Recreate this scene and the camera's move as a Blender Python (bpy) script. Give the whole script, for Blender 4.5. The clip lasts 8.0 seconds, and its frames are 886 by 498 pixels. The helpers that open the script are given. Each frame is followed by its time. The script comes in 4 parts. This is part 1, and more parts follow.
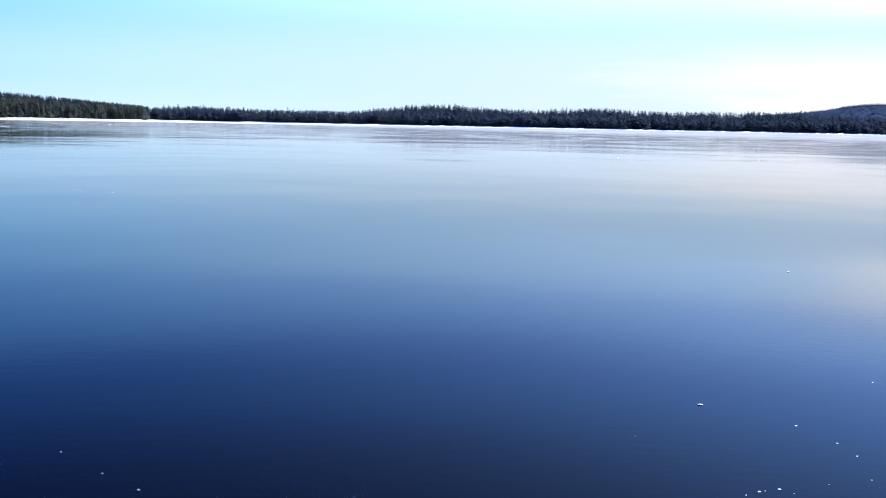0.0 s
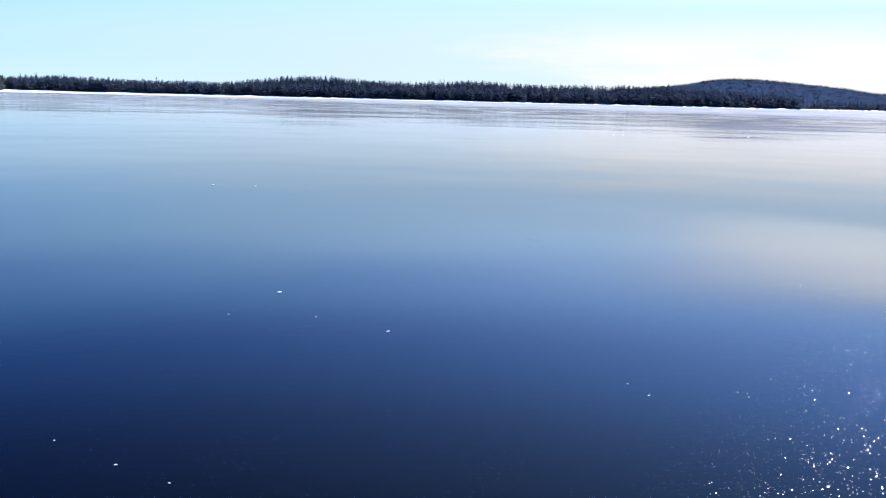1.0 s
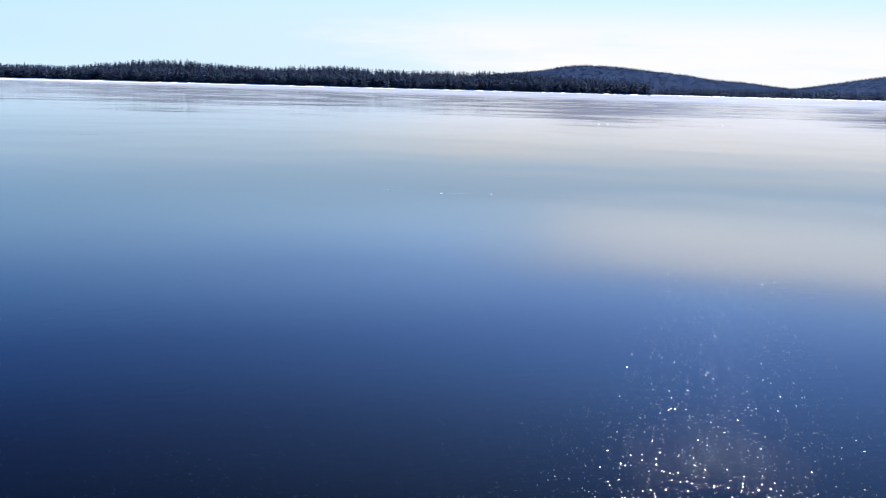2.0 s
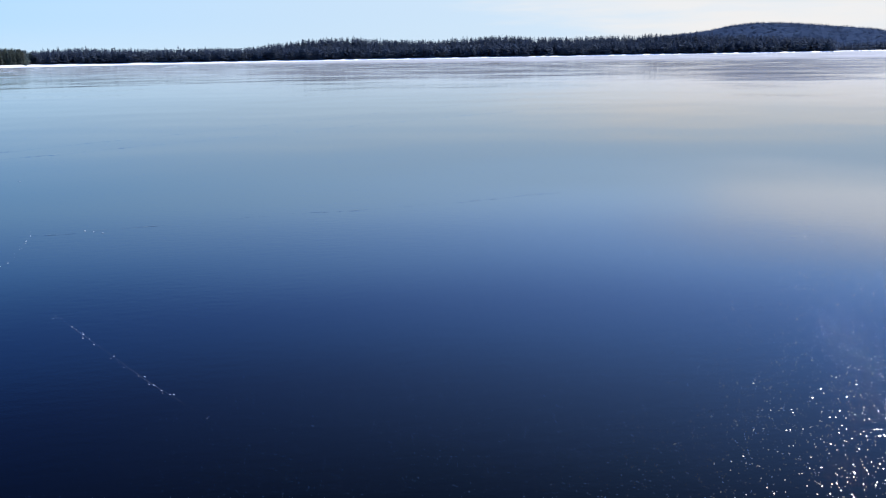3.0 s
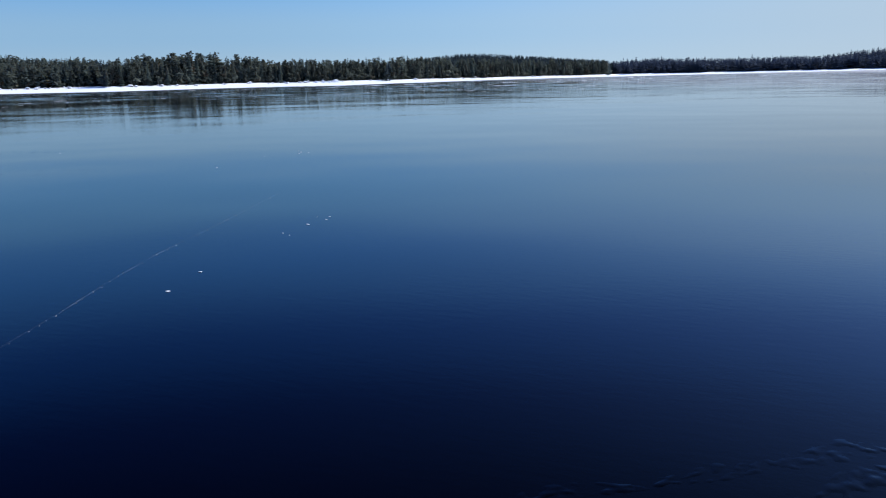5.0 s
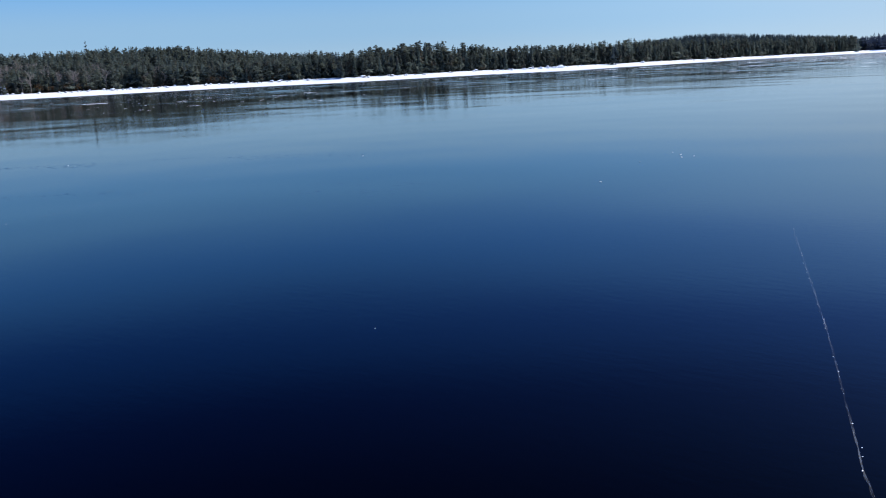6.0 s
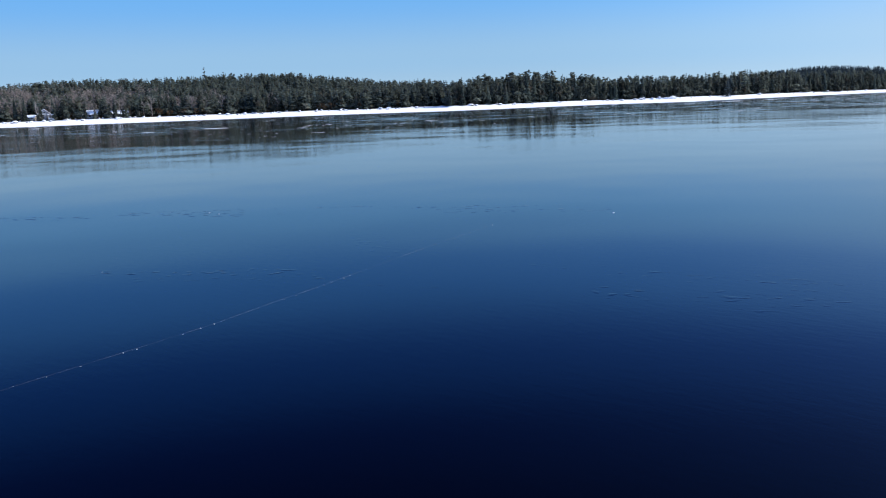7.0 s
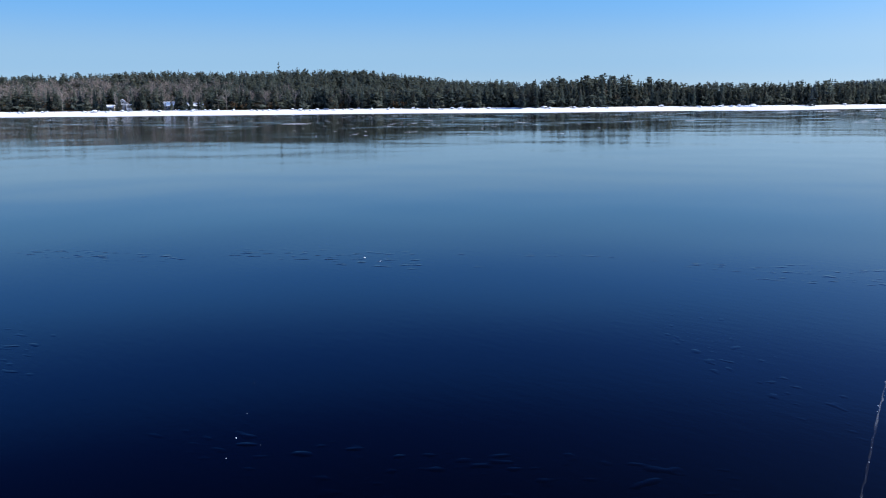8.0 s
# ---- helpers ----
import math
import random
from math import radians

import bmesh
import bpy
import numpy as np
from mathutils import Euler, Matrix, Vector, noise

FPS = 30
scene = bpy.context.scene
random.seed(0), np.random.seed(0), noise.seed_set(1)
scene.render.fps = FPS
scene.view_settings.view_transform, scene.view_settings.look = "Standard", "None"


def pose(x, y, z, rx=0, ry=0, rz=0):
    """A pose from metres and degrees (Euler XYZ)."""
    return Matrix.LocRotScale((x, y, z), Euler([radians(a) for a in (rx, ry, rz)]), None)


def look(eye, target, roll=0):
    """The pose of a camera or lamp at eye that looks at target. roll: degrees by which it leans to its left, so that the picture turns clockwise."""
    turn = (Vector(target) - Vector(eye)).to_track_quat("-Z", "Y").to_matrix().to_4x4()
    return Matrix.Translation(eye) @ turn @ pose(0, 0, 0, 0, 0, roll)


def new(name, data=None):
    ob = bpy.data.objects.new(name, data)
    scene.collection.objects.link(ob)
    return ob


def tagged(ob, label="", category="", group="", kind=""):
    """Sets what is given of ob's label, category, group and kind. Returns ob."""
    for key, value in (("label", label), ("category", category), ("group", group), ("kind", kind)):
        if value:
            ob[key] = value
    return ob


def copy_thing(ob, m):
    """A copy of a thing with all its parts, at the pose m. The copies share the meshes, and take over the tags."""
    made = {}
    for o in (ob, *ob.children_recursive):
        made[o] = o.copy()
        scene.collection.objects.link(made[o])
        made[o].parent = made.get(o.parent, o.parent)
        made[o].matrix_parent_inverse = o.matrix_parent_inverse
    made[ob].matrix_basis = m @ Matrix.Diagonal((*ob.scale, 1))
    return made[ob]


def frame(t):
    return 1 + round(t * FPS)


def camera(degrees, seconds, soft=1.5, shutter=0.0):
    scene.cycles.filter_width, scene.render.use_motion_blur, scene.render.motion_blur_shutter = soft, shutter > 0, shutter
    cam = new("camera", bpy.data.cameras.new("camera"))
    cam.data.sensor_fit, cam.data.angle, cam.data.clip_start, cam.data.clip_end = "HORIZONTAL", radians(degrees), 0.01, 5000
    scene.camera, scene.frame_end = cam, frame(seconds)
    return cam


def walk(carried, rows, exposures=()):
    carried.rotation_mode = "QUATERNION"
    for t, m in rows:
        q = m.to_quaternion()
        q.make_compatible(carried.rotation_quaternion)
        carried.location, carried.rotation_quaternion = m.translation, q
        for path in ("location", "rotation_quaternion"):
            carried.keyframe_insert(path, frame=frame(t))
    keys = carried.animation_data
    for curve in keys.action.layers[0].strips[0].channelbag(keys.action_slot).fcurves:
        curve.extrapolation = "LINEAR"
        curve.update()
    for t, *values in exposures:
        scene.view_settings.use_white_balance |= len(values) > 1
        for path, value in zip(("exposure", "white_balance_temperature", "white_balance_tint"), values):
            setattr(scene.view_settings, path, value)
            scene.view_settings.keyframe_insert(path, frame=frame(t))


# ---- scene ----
cam = camera(52.58, 8.0, soft=1.1)
# seconds, place, turn to the left, tilt and roll of the skater's camera
ROWS = [
    (0.0, 0.00, -0.00, 1.570, 0.00, -7.88, 1.13),
    (0.5, -3.03, 1.21, 1.597, -3.25, -9.24, 1.09),
    (0.7, -4.21, 1.82, 1.601, -4.37, -9.63, 0.67),
    (1.0, -5.99, 2.83, 1.607, -8.10, -9.46, 1.41),
    (1.2, -7.13, 3.51, 1.605, -11.23, -9.46, 0.64),
    (2.3, -13.68, 7.16, 1.596, -17.56, -10.31, 1.89),
    (2.5, -14.90, 7.93, 1.595, -16.08, -10.70, 1.12),
    (3.0, -17.79, 9.91, 1.581, -6.83, -12.09, -0.99),
    (3.3, -19.46, 11.11, 1.607, -0.47, -11.79, -0.76),
    (3.5, -20.58, 11.89, 1.604, 2.75, -11.53, -0.01),
    (3.7, -21.66, 12.71, 1.600, 5.36, -11.27, -0.36),
    (4.0, -23.33, 13.89, 1.603, 9.87, -11.11, -0.69),
    (4.2, -24.43, 14.64, 1.599, 13.34, -11.22, -1.20),
    (4.5, -26.08, 15.74, 1.594, 18.70, -11.21, -1.42),
    (4.7, -27.17, 16.44, 1.597, 22.13, -11.14, -0.88),
    (5.0, -28.80, 17.44, 1.608, 27.41, -10.83, -1.31),
    (5.2, -29.90, 18.08, 1.599, 31.05, -10.59, -2.25),
    (6.3, -35.79, 20.98, 1.577, 43.92, -10.90, -2.98),
    (6.5, -36.86, 21.44, 1.624, 45.28, -10.32, -3.21),
    (7.0, -39.50, 22.43, 1.599, 47.78, -9.13, -2.13),
    (7.3, -41.09, 23.05, 1.603, 48.41, -8.53, -1.64),
    (7.5, -42.18, 23.45, 1.585, 48.69, -8.52, -1.03),
    (7.7, -43.26, 23.81, 1.594, 49.28, -8.64, -0.57),
    (8.0, -44.85, 24.22, 1.585, 51.84, -9.00, -0.49),
]
walk(cam, [(t, pose(x, y, z, 0, 0, yaw) @ pose(0, 0, 0, 90 + pitch) @ pose(0, 0, 0, 0, 0, roll)) for t, x, y, z, yaw, pitch, roll in ROWS],
     exposures=[(0.0, 1.14), (1.2, 1.07), (2.5, 0.96), (3.5, 0.70), (4.5, 0.46), (5.2, 0.49), (6.5, 0.64), (8.0, 0.69)])
scene.render.film_transparent = False
rng = np.random.default_rng(7)

# ---- light ----
SUN_AZ, SUN_EL = 35.0, 31.0          # degrees to the right of +y, and up
world = bpy.data.worlds.new("winter_sky")
scene.world = world
world.use_nodes = True
world.cycles.sampling_method = "NONE"   # a smooth sky with no disc of its own


class Nodes:
    """A small builder of node trees."""

    def __init__(self, tree):
        self.t = tree

    def add(self, kind, ins=None, operation="", use_clamp=False, interpolation_type="", data_type="", attribute_name=""):
        n = self.t.nodes.new(kind)
        if operation:
            n.operation = operation
        if use_clamp:
            n.use_clamp = True
        if interpolation_type:
            n.interpolation_type = interpolation_type
        if data_type:
            n.data_type = data_type
        if attribute_name:
            n.attribute_name = attribute_name
        for key, value in (ins or {}).items():
            if isinstance(value, bpy.types.NodeSocket):
                self.t.links.new(value, n.inputs[key])
            else:
                n.inputs[key].default_value = value
        return n

    def math(self, op, a, b=0.0, c=None, clamp=False):
        ins = {0: a, 1: b}
        if c is not None:
            ins[2] = c
        return self.add("ShaderNodeMath", ins, operation=op, use_clamp=clamp).outputs[0]

    def smooth(self, v, lo, hi, a=0.0, b=1.0):
        return self.add("ShaderNodeMapRange", {"Value": v, "From Min": lo, "From Max": hi, "To Min": a, "To Max": b},
                        interpolation_type="SMOOTHSTEP").outputs[0]

    def noise(self, vec, scale, detail=3.0, rough=0.55):
        return self.add("ShaderNodeTexNoise", {"Vector": vec, "Scale": scale, "Detail": detail, "Roughness": rough}).outputs["Fac"]

    def mapped(self, vec, scale=(1, 1, 1), rot=(0, 0, 0), loc=(0, 0, 0)):
        return self.add("ShaderNodeMapping", {"Vector": vec, "Scale": scale, "Rotation": rot, "Location": loc}).outputs[0]

    def mix(self, fac, a, b):
        n = self.add("ShaderNodeMix", data_type="RGBA")
        for key, value in ((0, fac), (6, a), (7, b)):
            if isinstance(value, bpy.types.NodeSocket):
                self.t.links.new(value, n.inputs[key])
            else:
                n.inputs[key].default_value = value
        return n.outputs[2]


def build_sky():
    """Clear winter sky: pale at the horizon, deep blue above, bright round the sun, with thin low cirrus below it."""
    nt = world.node_tree
    nt.nodes.clear()
    k = Nodes(nt)
    sky = k.add("ShaderNodeTexSky")
    sky.sky_type, sky.sun_disc = "NISHITA", False
    sky.sun_elevation, sky.sun_rotation = radians(SUN_EL), radians(SUN_AZ)
    sky.altitude, sky.air_density, sky.dust_density, sky.ozone_density = 100.0, 0.7, 0.3, 2.0
    way = k.add("ShaderNodeTexCoord").outputs["Generated"]
    x, y, z = k.add("ShaderNodeSeparateXYZ", {0: way}).outputs
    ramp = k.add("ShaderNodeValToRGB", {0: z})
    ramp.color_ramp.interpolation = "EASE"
    # out-of-view dark band at 0.36-0.46 darkens the reflecting ice; zenith paled to fill shade
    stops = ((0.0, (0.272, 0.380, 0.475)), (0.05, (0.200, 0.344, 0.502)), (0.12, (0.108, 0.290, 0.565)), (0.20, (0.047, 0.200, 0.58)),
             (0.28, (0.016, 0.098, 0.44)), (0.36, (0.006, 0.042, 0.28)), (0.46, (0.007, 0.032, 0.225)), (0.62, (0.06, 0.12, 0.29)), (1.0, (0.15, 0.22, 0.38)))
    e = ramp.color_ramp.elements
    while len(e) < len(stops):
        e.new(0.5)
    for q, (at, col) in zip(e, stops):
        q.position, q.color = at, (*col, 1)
    tinted = k.add("ShaderNodeVectorMath", {0: sky.outputs[0], 1: (0.035, 0.042, 0.075)}, operation="MULTIPLY").outputs[0]
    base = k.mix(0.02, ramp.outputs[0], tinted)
    ahead = k.add("ShaderNodeVectorMath", {0: way, 1: tuple(sd)}, operation="DOT_PRODUCT").outputs["Value"]
    # paler and brighter towards the sun, first along the horizon
    base = k.add("ShaderNodeVectorMath", {0: base, "Scale": k.smooth(ahead, 0.15, 0.75, 1.0, 1.28)}, operation="SCALE").outputs[0]
    pale = k.math("MULTIPLY", k.smooth(ahead, 0.35, 0.8, 0.0, 0.75), k.smooth(z, 0.11, 0.26, 1.0, 0.0))
    base = k.mix(pale, base, k.mix(k.smooth(z, 0.05, 0.17), (0.268, 0.372, 0.482, 1.0), (0.22, 0.43, 0.70, 1.0)))
    halo = k.math("POWER", k.math("MAXIMUM", ahead, 0.0), 3.0)
    haze = k.math("MULTIPLY", halo, k.smooth(z, 0.05, 0.20, 0.8, 0.0))
    base = k.mix(haze, base, k.mix(k.smooth(z, 0.05, 0.16), (0.465, 0.51, 0.55, 1.0), (0.48, 0.60, 0.74, 1.0)))
    # the wide aureole round the sun
    ring = k.math("MULTIPLY", k.math("EXPONENT", k.math("MULTIPLY", k.math("SUBTRACT", ahead, 0.957), 5.6)), k.smooth(z, 0.095, 0.17, 0.0, 0.50))
    tint = k.mix(k.smooth(z, 0.11, 0.32), (0.90, 1.0, 1.08, 1.0), (0.52, 1.02, 2.15, 1.0))
    glow = k.add("ShaderNodeVectorMath", {0: tint, "Scale": ring}, operation="SCALE").outputs[0]
    base = k.add("ShaderNodeVectorMath", {0: base, 1: glow}, operation="ADD").outputs[0]
    # thin cirrus: one bank along the horizon, one higher up
    toward = k.math("ADD", k.math("MULTIPLY", x, math.sin(radians(SUN_AZ + 5))), k.math("MULTIPLY", y, math.cos(radians(SUN_AZ + 5))))
    drift = k.mapped(way, scale=(2.0, 2.0, 17.0), rot=(0.03, 0.05, 0.3), loc=(0.4, 0.2, 0.1))
    puffs = k.noise(drift, 2.0, 5.0, 0.6)
    veil = k.math("ADD", puffs, k.smooth(toward, 0.80, 1.0, -0.36, 0.26))
    low = k.smooth(z, 0.045, 0.10, 1.0, 0.0)
    upper = k.math("MULTIPLY", k.smooth(z, 0.09, 0.15, 0.0, 1.0), k.smooth(z, 0.17, 0.225, 1.0, 0.0))
    upper = k.math("MULTIPLY", upper, k.smooth(toward, 0.89, 0.985, 0.0, 0.75))
    dens = k.math("MULTIPLY", k.smooth(veil, 0.34, 0.80, 0.0, 0.8), k.math("MAXIMUM", low, upper))
    cloud = k.mix(dens, base, k.mix(upper, (0.52, 0.495, 0.475, 1.0), (1.24, 1.2, 1.18, 1.0)))
    bg = k.add("ShaderNodeBackground", {"Color": cloud, "Strength": 1.0})
    k.add("ShaderNodeOutputWorld", {"Surface": bg.outputs[0]})


sd = Vector((math.sin(radians(SUN_AZ)) * math.cos(radians(SUN_EL)), math.cos(radians(SUN_AZ)) * math.cos(radians(SUN_EL)), math.sin(radians(SUN_EL))))
build_sky()
sun_data = bpy.data.lights.new("sun", "SUN")
sun_data.energy, sun_data.angle, sun_data.color = 5.0, radians(0.53), (1.0, 0.95, 0.88)
sun = new("sun", sun_data)
sun.matrix_world = look(sd * 300, (0, 0, 0))


# ---- materials ----
CX, CY = -22.0, 12.0                 # the middle of the skater's way
def material(name):
    m = bpy.data.materials.new(name)
    m.use_nodes = True
    m.node_tree.nodes.clear()
    return m, Nodes(m.node_tree)


def finish(m, k, shader):
    k.add("ShaderNodeOutputMaterial", {"Surface": shader})
    return m


def ice_material():
    """Clear black lake ice: dark body, wind-polished skin of changing roughness, fine grain."""
    m, k = material("black_ice")
    pos = k.add("ShaderNodeNewGeometry").outputs["Position"]
    broad = k.noise(k.mapped(pos, scale=(0.013, 0.03, 0.02), rot=(0, 0, 0.6)), 1.0, 4.0, 0.6)
    bands = k.noise(k.mapped(pos, scale=(0.05, 0.11, 0.1), rot=(0, 0, 0.7)), 1.0, 4.0, 0.65)
    rough = k.math("ADD", k.smooth(broad, 0.35, 0.7, 0.015, 0.035), k.smooth(bands, 0.54, 0.66, 0.0, 0.035))
    px, py, pz = k.add("ShaderNodeSeparateXYZ", {0: pos}).outputs
    open_side = k.math("ADD", k.math("MULTIPLY", px, 0.62), k.math("MULTIPLY", py, 0.78))
    rough = k.math("ADD", rough, k.math("MULTIPLY", k.smooth(open_side, 100.0, 600.0, 0.0, 0.05), k.smooth(broad, 0.3, 0.7, 0.5, 1.0)))
    away = k.add("ShaderNodeVectorMath", {0: pos, 1: (CX, CY, 0.0)}, operation="DISTANCE").outputs["Value"]
    streak = k.smooth(k.noise(pos, 0.11, 4.0, 0.7), 0.46, 0.62, 0.035, 0.12)
    rough = k.math("ADD", rough, k.math("MULTIPLY", streak, k.smooth(away, 45.0, 130.0)))
    grain = k.noise(k.mapped(pos, scale=(1, 1, 1)), 38.0, 3.0, 0.6)
    ripple = k.noise(k.mapped(pos, scale=(1.0, 2.6, 1.0), rot=(0, 0, -0.5)), 5.5, 3.0, 0.5)
    swell = k.noise(pos, 0.25, 2.0, 0.5)
    roll = k.noise(pos, 0.05, 3.0, 0.5)
    high = k.math("ADD", k.math("MULTIPLY", grain, 0.0007), k.math("ADD", k.math("MULTIPLY", ripple, 0.0013), k.math("ADD", k.math("MULTIPLY", swell, 0.004), k.math("MULTIPLY", roll, 0.3))))
    bump = k.add("ShaderNodeBump", {"Height": high, "Strength": 0.35, "Distance": 1.0})
    body = k.mix(k.smooth(bands, 0.3, 0.8), (0.0001, 0.0003, 0.0014, 1), (0.0002, 0.0005, 0.0022, 1))
    deep = k.add("ShaderNodeBsdfDiffuse", {"Color": body})
    # skylight is polarised: near Brewster's angle ice throws back less of it than the plain Fresnel law says
    fres = k.add("ShaderNodeFresnel", {"IOR": 1.31, "Normal": bump.outputs[0]}).outputs[0]
    shine = k.math("POWER", k.math("MAXIMUM", k.math("MULTIPLY_ADD", fres, 1.047, -0.047), 0.0), 1.19)
    mirror = k.add("ShaderNodeBsdfGlossy", {"Color": (1, 1, 1, 1), "Roughness": rough, "Normal": bump.outputs[0]})
    mirror.distribution = "BECKMANN"
    skin = k.add("ShaderNodeMixShader", {0: shine, 1: deep.outputs[0], 2: mirror.outputs[0]})
    # patchy rime far out; the nearer 3-40 m term adds sunward brightness as colour
    rime_glare = k.add("ShaderNodeBsdfDiffuse", {"Color": (0.455, 0.465, 0.49, 1)})
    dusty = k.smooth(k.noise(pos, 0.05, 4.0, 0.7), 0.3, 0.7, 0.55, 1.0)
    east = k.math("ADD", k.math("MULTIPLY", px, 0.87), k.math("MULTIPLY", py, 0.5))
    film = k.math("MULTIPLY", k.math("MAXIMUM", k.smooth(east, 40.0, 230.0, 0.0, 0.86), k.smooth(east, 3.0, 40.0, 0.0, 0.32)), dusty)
    return finish(m, k, k.add("ShaderNodeMixShader", {0: film, 1: skin.outputs[0], 2: rime_glare.outputs[0]}).outputs[0])


def snow_material(name="snow", tint=(0.80, 0.83, 0.88)):
    m, k = material(name)
    pos = k.add("ShaderNodeNewGeometry").outputs["Position"]
    drift = k.noise(k.mapped(pos, scale=(0.2, 0.5, 0.5)), 1.0, 5.0, 0.6)
    fine = k.noise(pos, 6.0, 4.0, 0.6)
    col = k.mix(k.smooth(drift, 0.35, 0.7), (tint[0] * 0.84, tint[1] * 0.86, tint[2] * 0.9, 1), (*tint, 1))
    bump = k.add("ShaderNodeBump", {"Height": k.math("ADD", drift, k.math("MULTIPLY", fine, 0.3)), "Strength": 0.4, "Distance": 0.15})
    p = k.add("ShaderNodeBsdfPrincipled", {"Base Color": col, "Roughness": 0.75, "Normal": bump.outputs[0]})
    return finish(m, k, p.outputs[0])


def land_material():
    """Snow over leaf litter under the trees."""
    m, k = material("forest_floor")
    pos = k.add("ShaderNodeNewGeometry").outputs["Position"]
    patch = k.noise(pos, 0.16, 5.0, 0.65)
    fine = k.noise(pos, 2.0, 4.0, 0.6)
    litter = k.mix(fine, (0.045, 0.03, 0.02, 1), (0.10, 0.07, 0.045, 1))
    col = k.mix(k.smooth(patch, 0.62, 0.70), litter, (0.78, 0.8, 0.84, 1))
    p = k.add("ShaderNodeBsdfDiffuse", {"Color": col, "Roughness": 0.8})
    return finish(m, k, p.outputs[0])


def foliage_material(name, dark, light, rust=(0.15, 0.115, 0.085)):
    m, k = material(name)
    geo = k.add("ShaderNodeNewGeometry")
    pos, isle = geo.outputs["Position"], geo.outputs["Random Per Island"]
    own = k.add("ShaderNodeObjectInfo").outputs["Random"]
    stand = k.noise(pos, 0.11, 3.0, 0.6)
    tone = k.add("ShaderNodeAttribute", attribute_name="tone").outputs["Fac"]
    mixv = k.math("ADD", k.math("MULTIPLY", isle, 0.3), k.math("ADD", k.math("MULTIPLY", k.math("ADD", own, tone), 0.45), k.smooth(stand, 0.35, 0.65, 0.0, 0.5)))
    col = k.mix(k.smooth(mixv, 0.2, 1.2), (*dark, 1), (*light, 1))
    col = k.mix(k.smooth(k.noise(pos, 0.23, 2.0), 0.54, 0.72, 0.0, 0.55), col, (*rust, 1))
    p = k.add("ShaderNodeBsdfDiffuse", {"Color": col, "Roughness": 0.6})
    tr = k.add("ShaderNodeBsdfTranslucent", {"Color": col})
    return finish(m, k, k.add("ShaderNodeMixShader", {0: 0.48, 1: p.outputs[0], 2: tr.outputs[0]}).outputs[0])


def grainy_material(name, a, b, scale=3.0, rough=0.85, stretch=(1, 1, 1)):
    m, k = material(name)
    pos = k.add("ShaderNodeTexCoord").outputs["Object"]
    n1 = k.noise(k.mapped(pos, scale=stretch), scale, 5.0, 0.65)
    n2 = k.noise(k.mapped(pos, scale=stretch), scale * 9, 3.0, 0.6)
    col = k.mix(k.smooth(k.math("ADD", k.math("MULTIPLY", n1, 0.7), k.math("MULTIPLY", n2, 0.3)), 0.35, 0.65), (*a, 1), (*b, 1))
    bump = k.add("ShaderNodeBump", {"Height": n2, "Strength": 0.3, "Distance": 0.02})
    if rough > 0.8:
        p = k.add("ShaderNodeBsdfDiffuse", {"Color": col, "Roughness": 0.8, "Normal": bump.outputs[0]})
    else:
        p = k.add("ShaderNodeBsdfPrincipled", {"Base Color": col, "Roughness": rough, "Specular IOR Level": 0.3, "Normal": bump.outputs[0]})
    return finish(m, k, p.outputs[0])


def glass_material():
    m, k = material("window_glass")
    p = k.add("ShaderNodeBsdfPrincipled", {"Base Color": (0.02, 0.025, 0.03, 1), "Roughness": 0.04, "IOR": 1.5})
    return finish(m, k, p.outputs[0])


def fissure_material(strength):
    """A healed crack seen in clear ice: broken, cloudy white film."""
    m, k = material("healed_crack")
    pos = k.add("ShaderNodeNewGeometry").outputs["Position"]
    gaps = k.noise(pos, 1.7, 4.0, 0.65)
    fine = k.noise(pos, 30.0, 3.0, 0.6)
    fac = k.math("MULTIPLY", k.smooth(gaps, 0.40, 0.66, 0.12, 1.0), k.smooth(fine, 0.35, 0.7, 0.1, strength))
    d = k.add("ShaderNodeBsdfDiffuse", {"Color": (0.6, 0.66, 0.74, 1)})
    t = k.add("ShaderNodeBsdfTransparent")
    return finish(m, k, k.add("ShaderNodeMixShader", {0: fac, 1: t.outputs[0], 2: d.outputs[0]}).outputs[0])


def frost_material():
    m, k = material("frost_crystal")
    g = k.add("ShaderNodeBsdfGlossy", {"Color": (1, 1, 1, 1), "Roughness": 0.16})
    t = k.add("ShaderNodeBsdfTransparent")
    return finish(m, k, k.add("ShaderNodeMixShader", {0: 0.1, 1: t.outputs[0], 2: g.outputs[0]}).outputs[0])


ICE = ice_material()
SNOW = snow_material()
LAND = land_material()
# three far materials with distance haze mixed into their colour, bluer and paler
CANOPY = grainy_material("distant_haze_canopy", (0.095, 0.122, 0.172), (0.125, 0.155, 0.205), 0.02, 0.9)
HAZY_SPRUCE = foliage_material("distant_haze_spruce", (0.075, 0.098, 0.142), (0.105, 0.13, 0.175), (0.085, 0.105, 0.145))
FAR_HAZE_NEEDLES = foliage_material("far_haze_needles", (0.058, 0.078, 0.118), (0.092, 0.116, 0.158), (0.075, 0.088, 0.115))
PINE = foliage_material("pine_needles", (0.05, 0.062, 0.056), (0.16, 0.182, 0.148))
SPRUCE = foliage_material("spruce_needles", (0.044, 0.06, 0.056), (0.13, 0.162, 0.14))
# darker, bluer copy of the spruce needles with the slope's shade in its colour
SHADED_SPRUCE = foliage_material("shaded_spruce", (0.035, 0.052, 0.062), (0.075, 0.10, 0.108), (0.06, 0.07, 0.07))
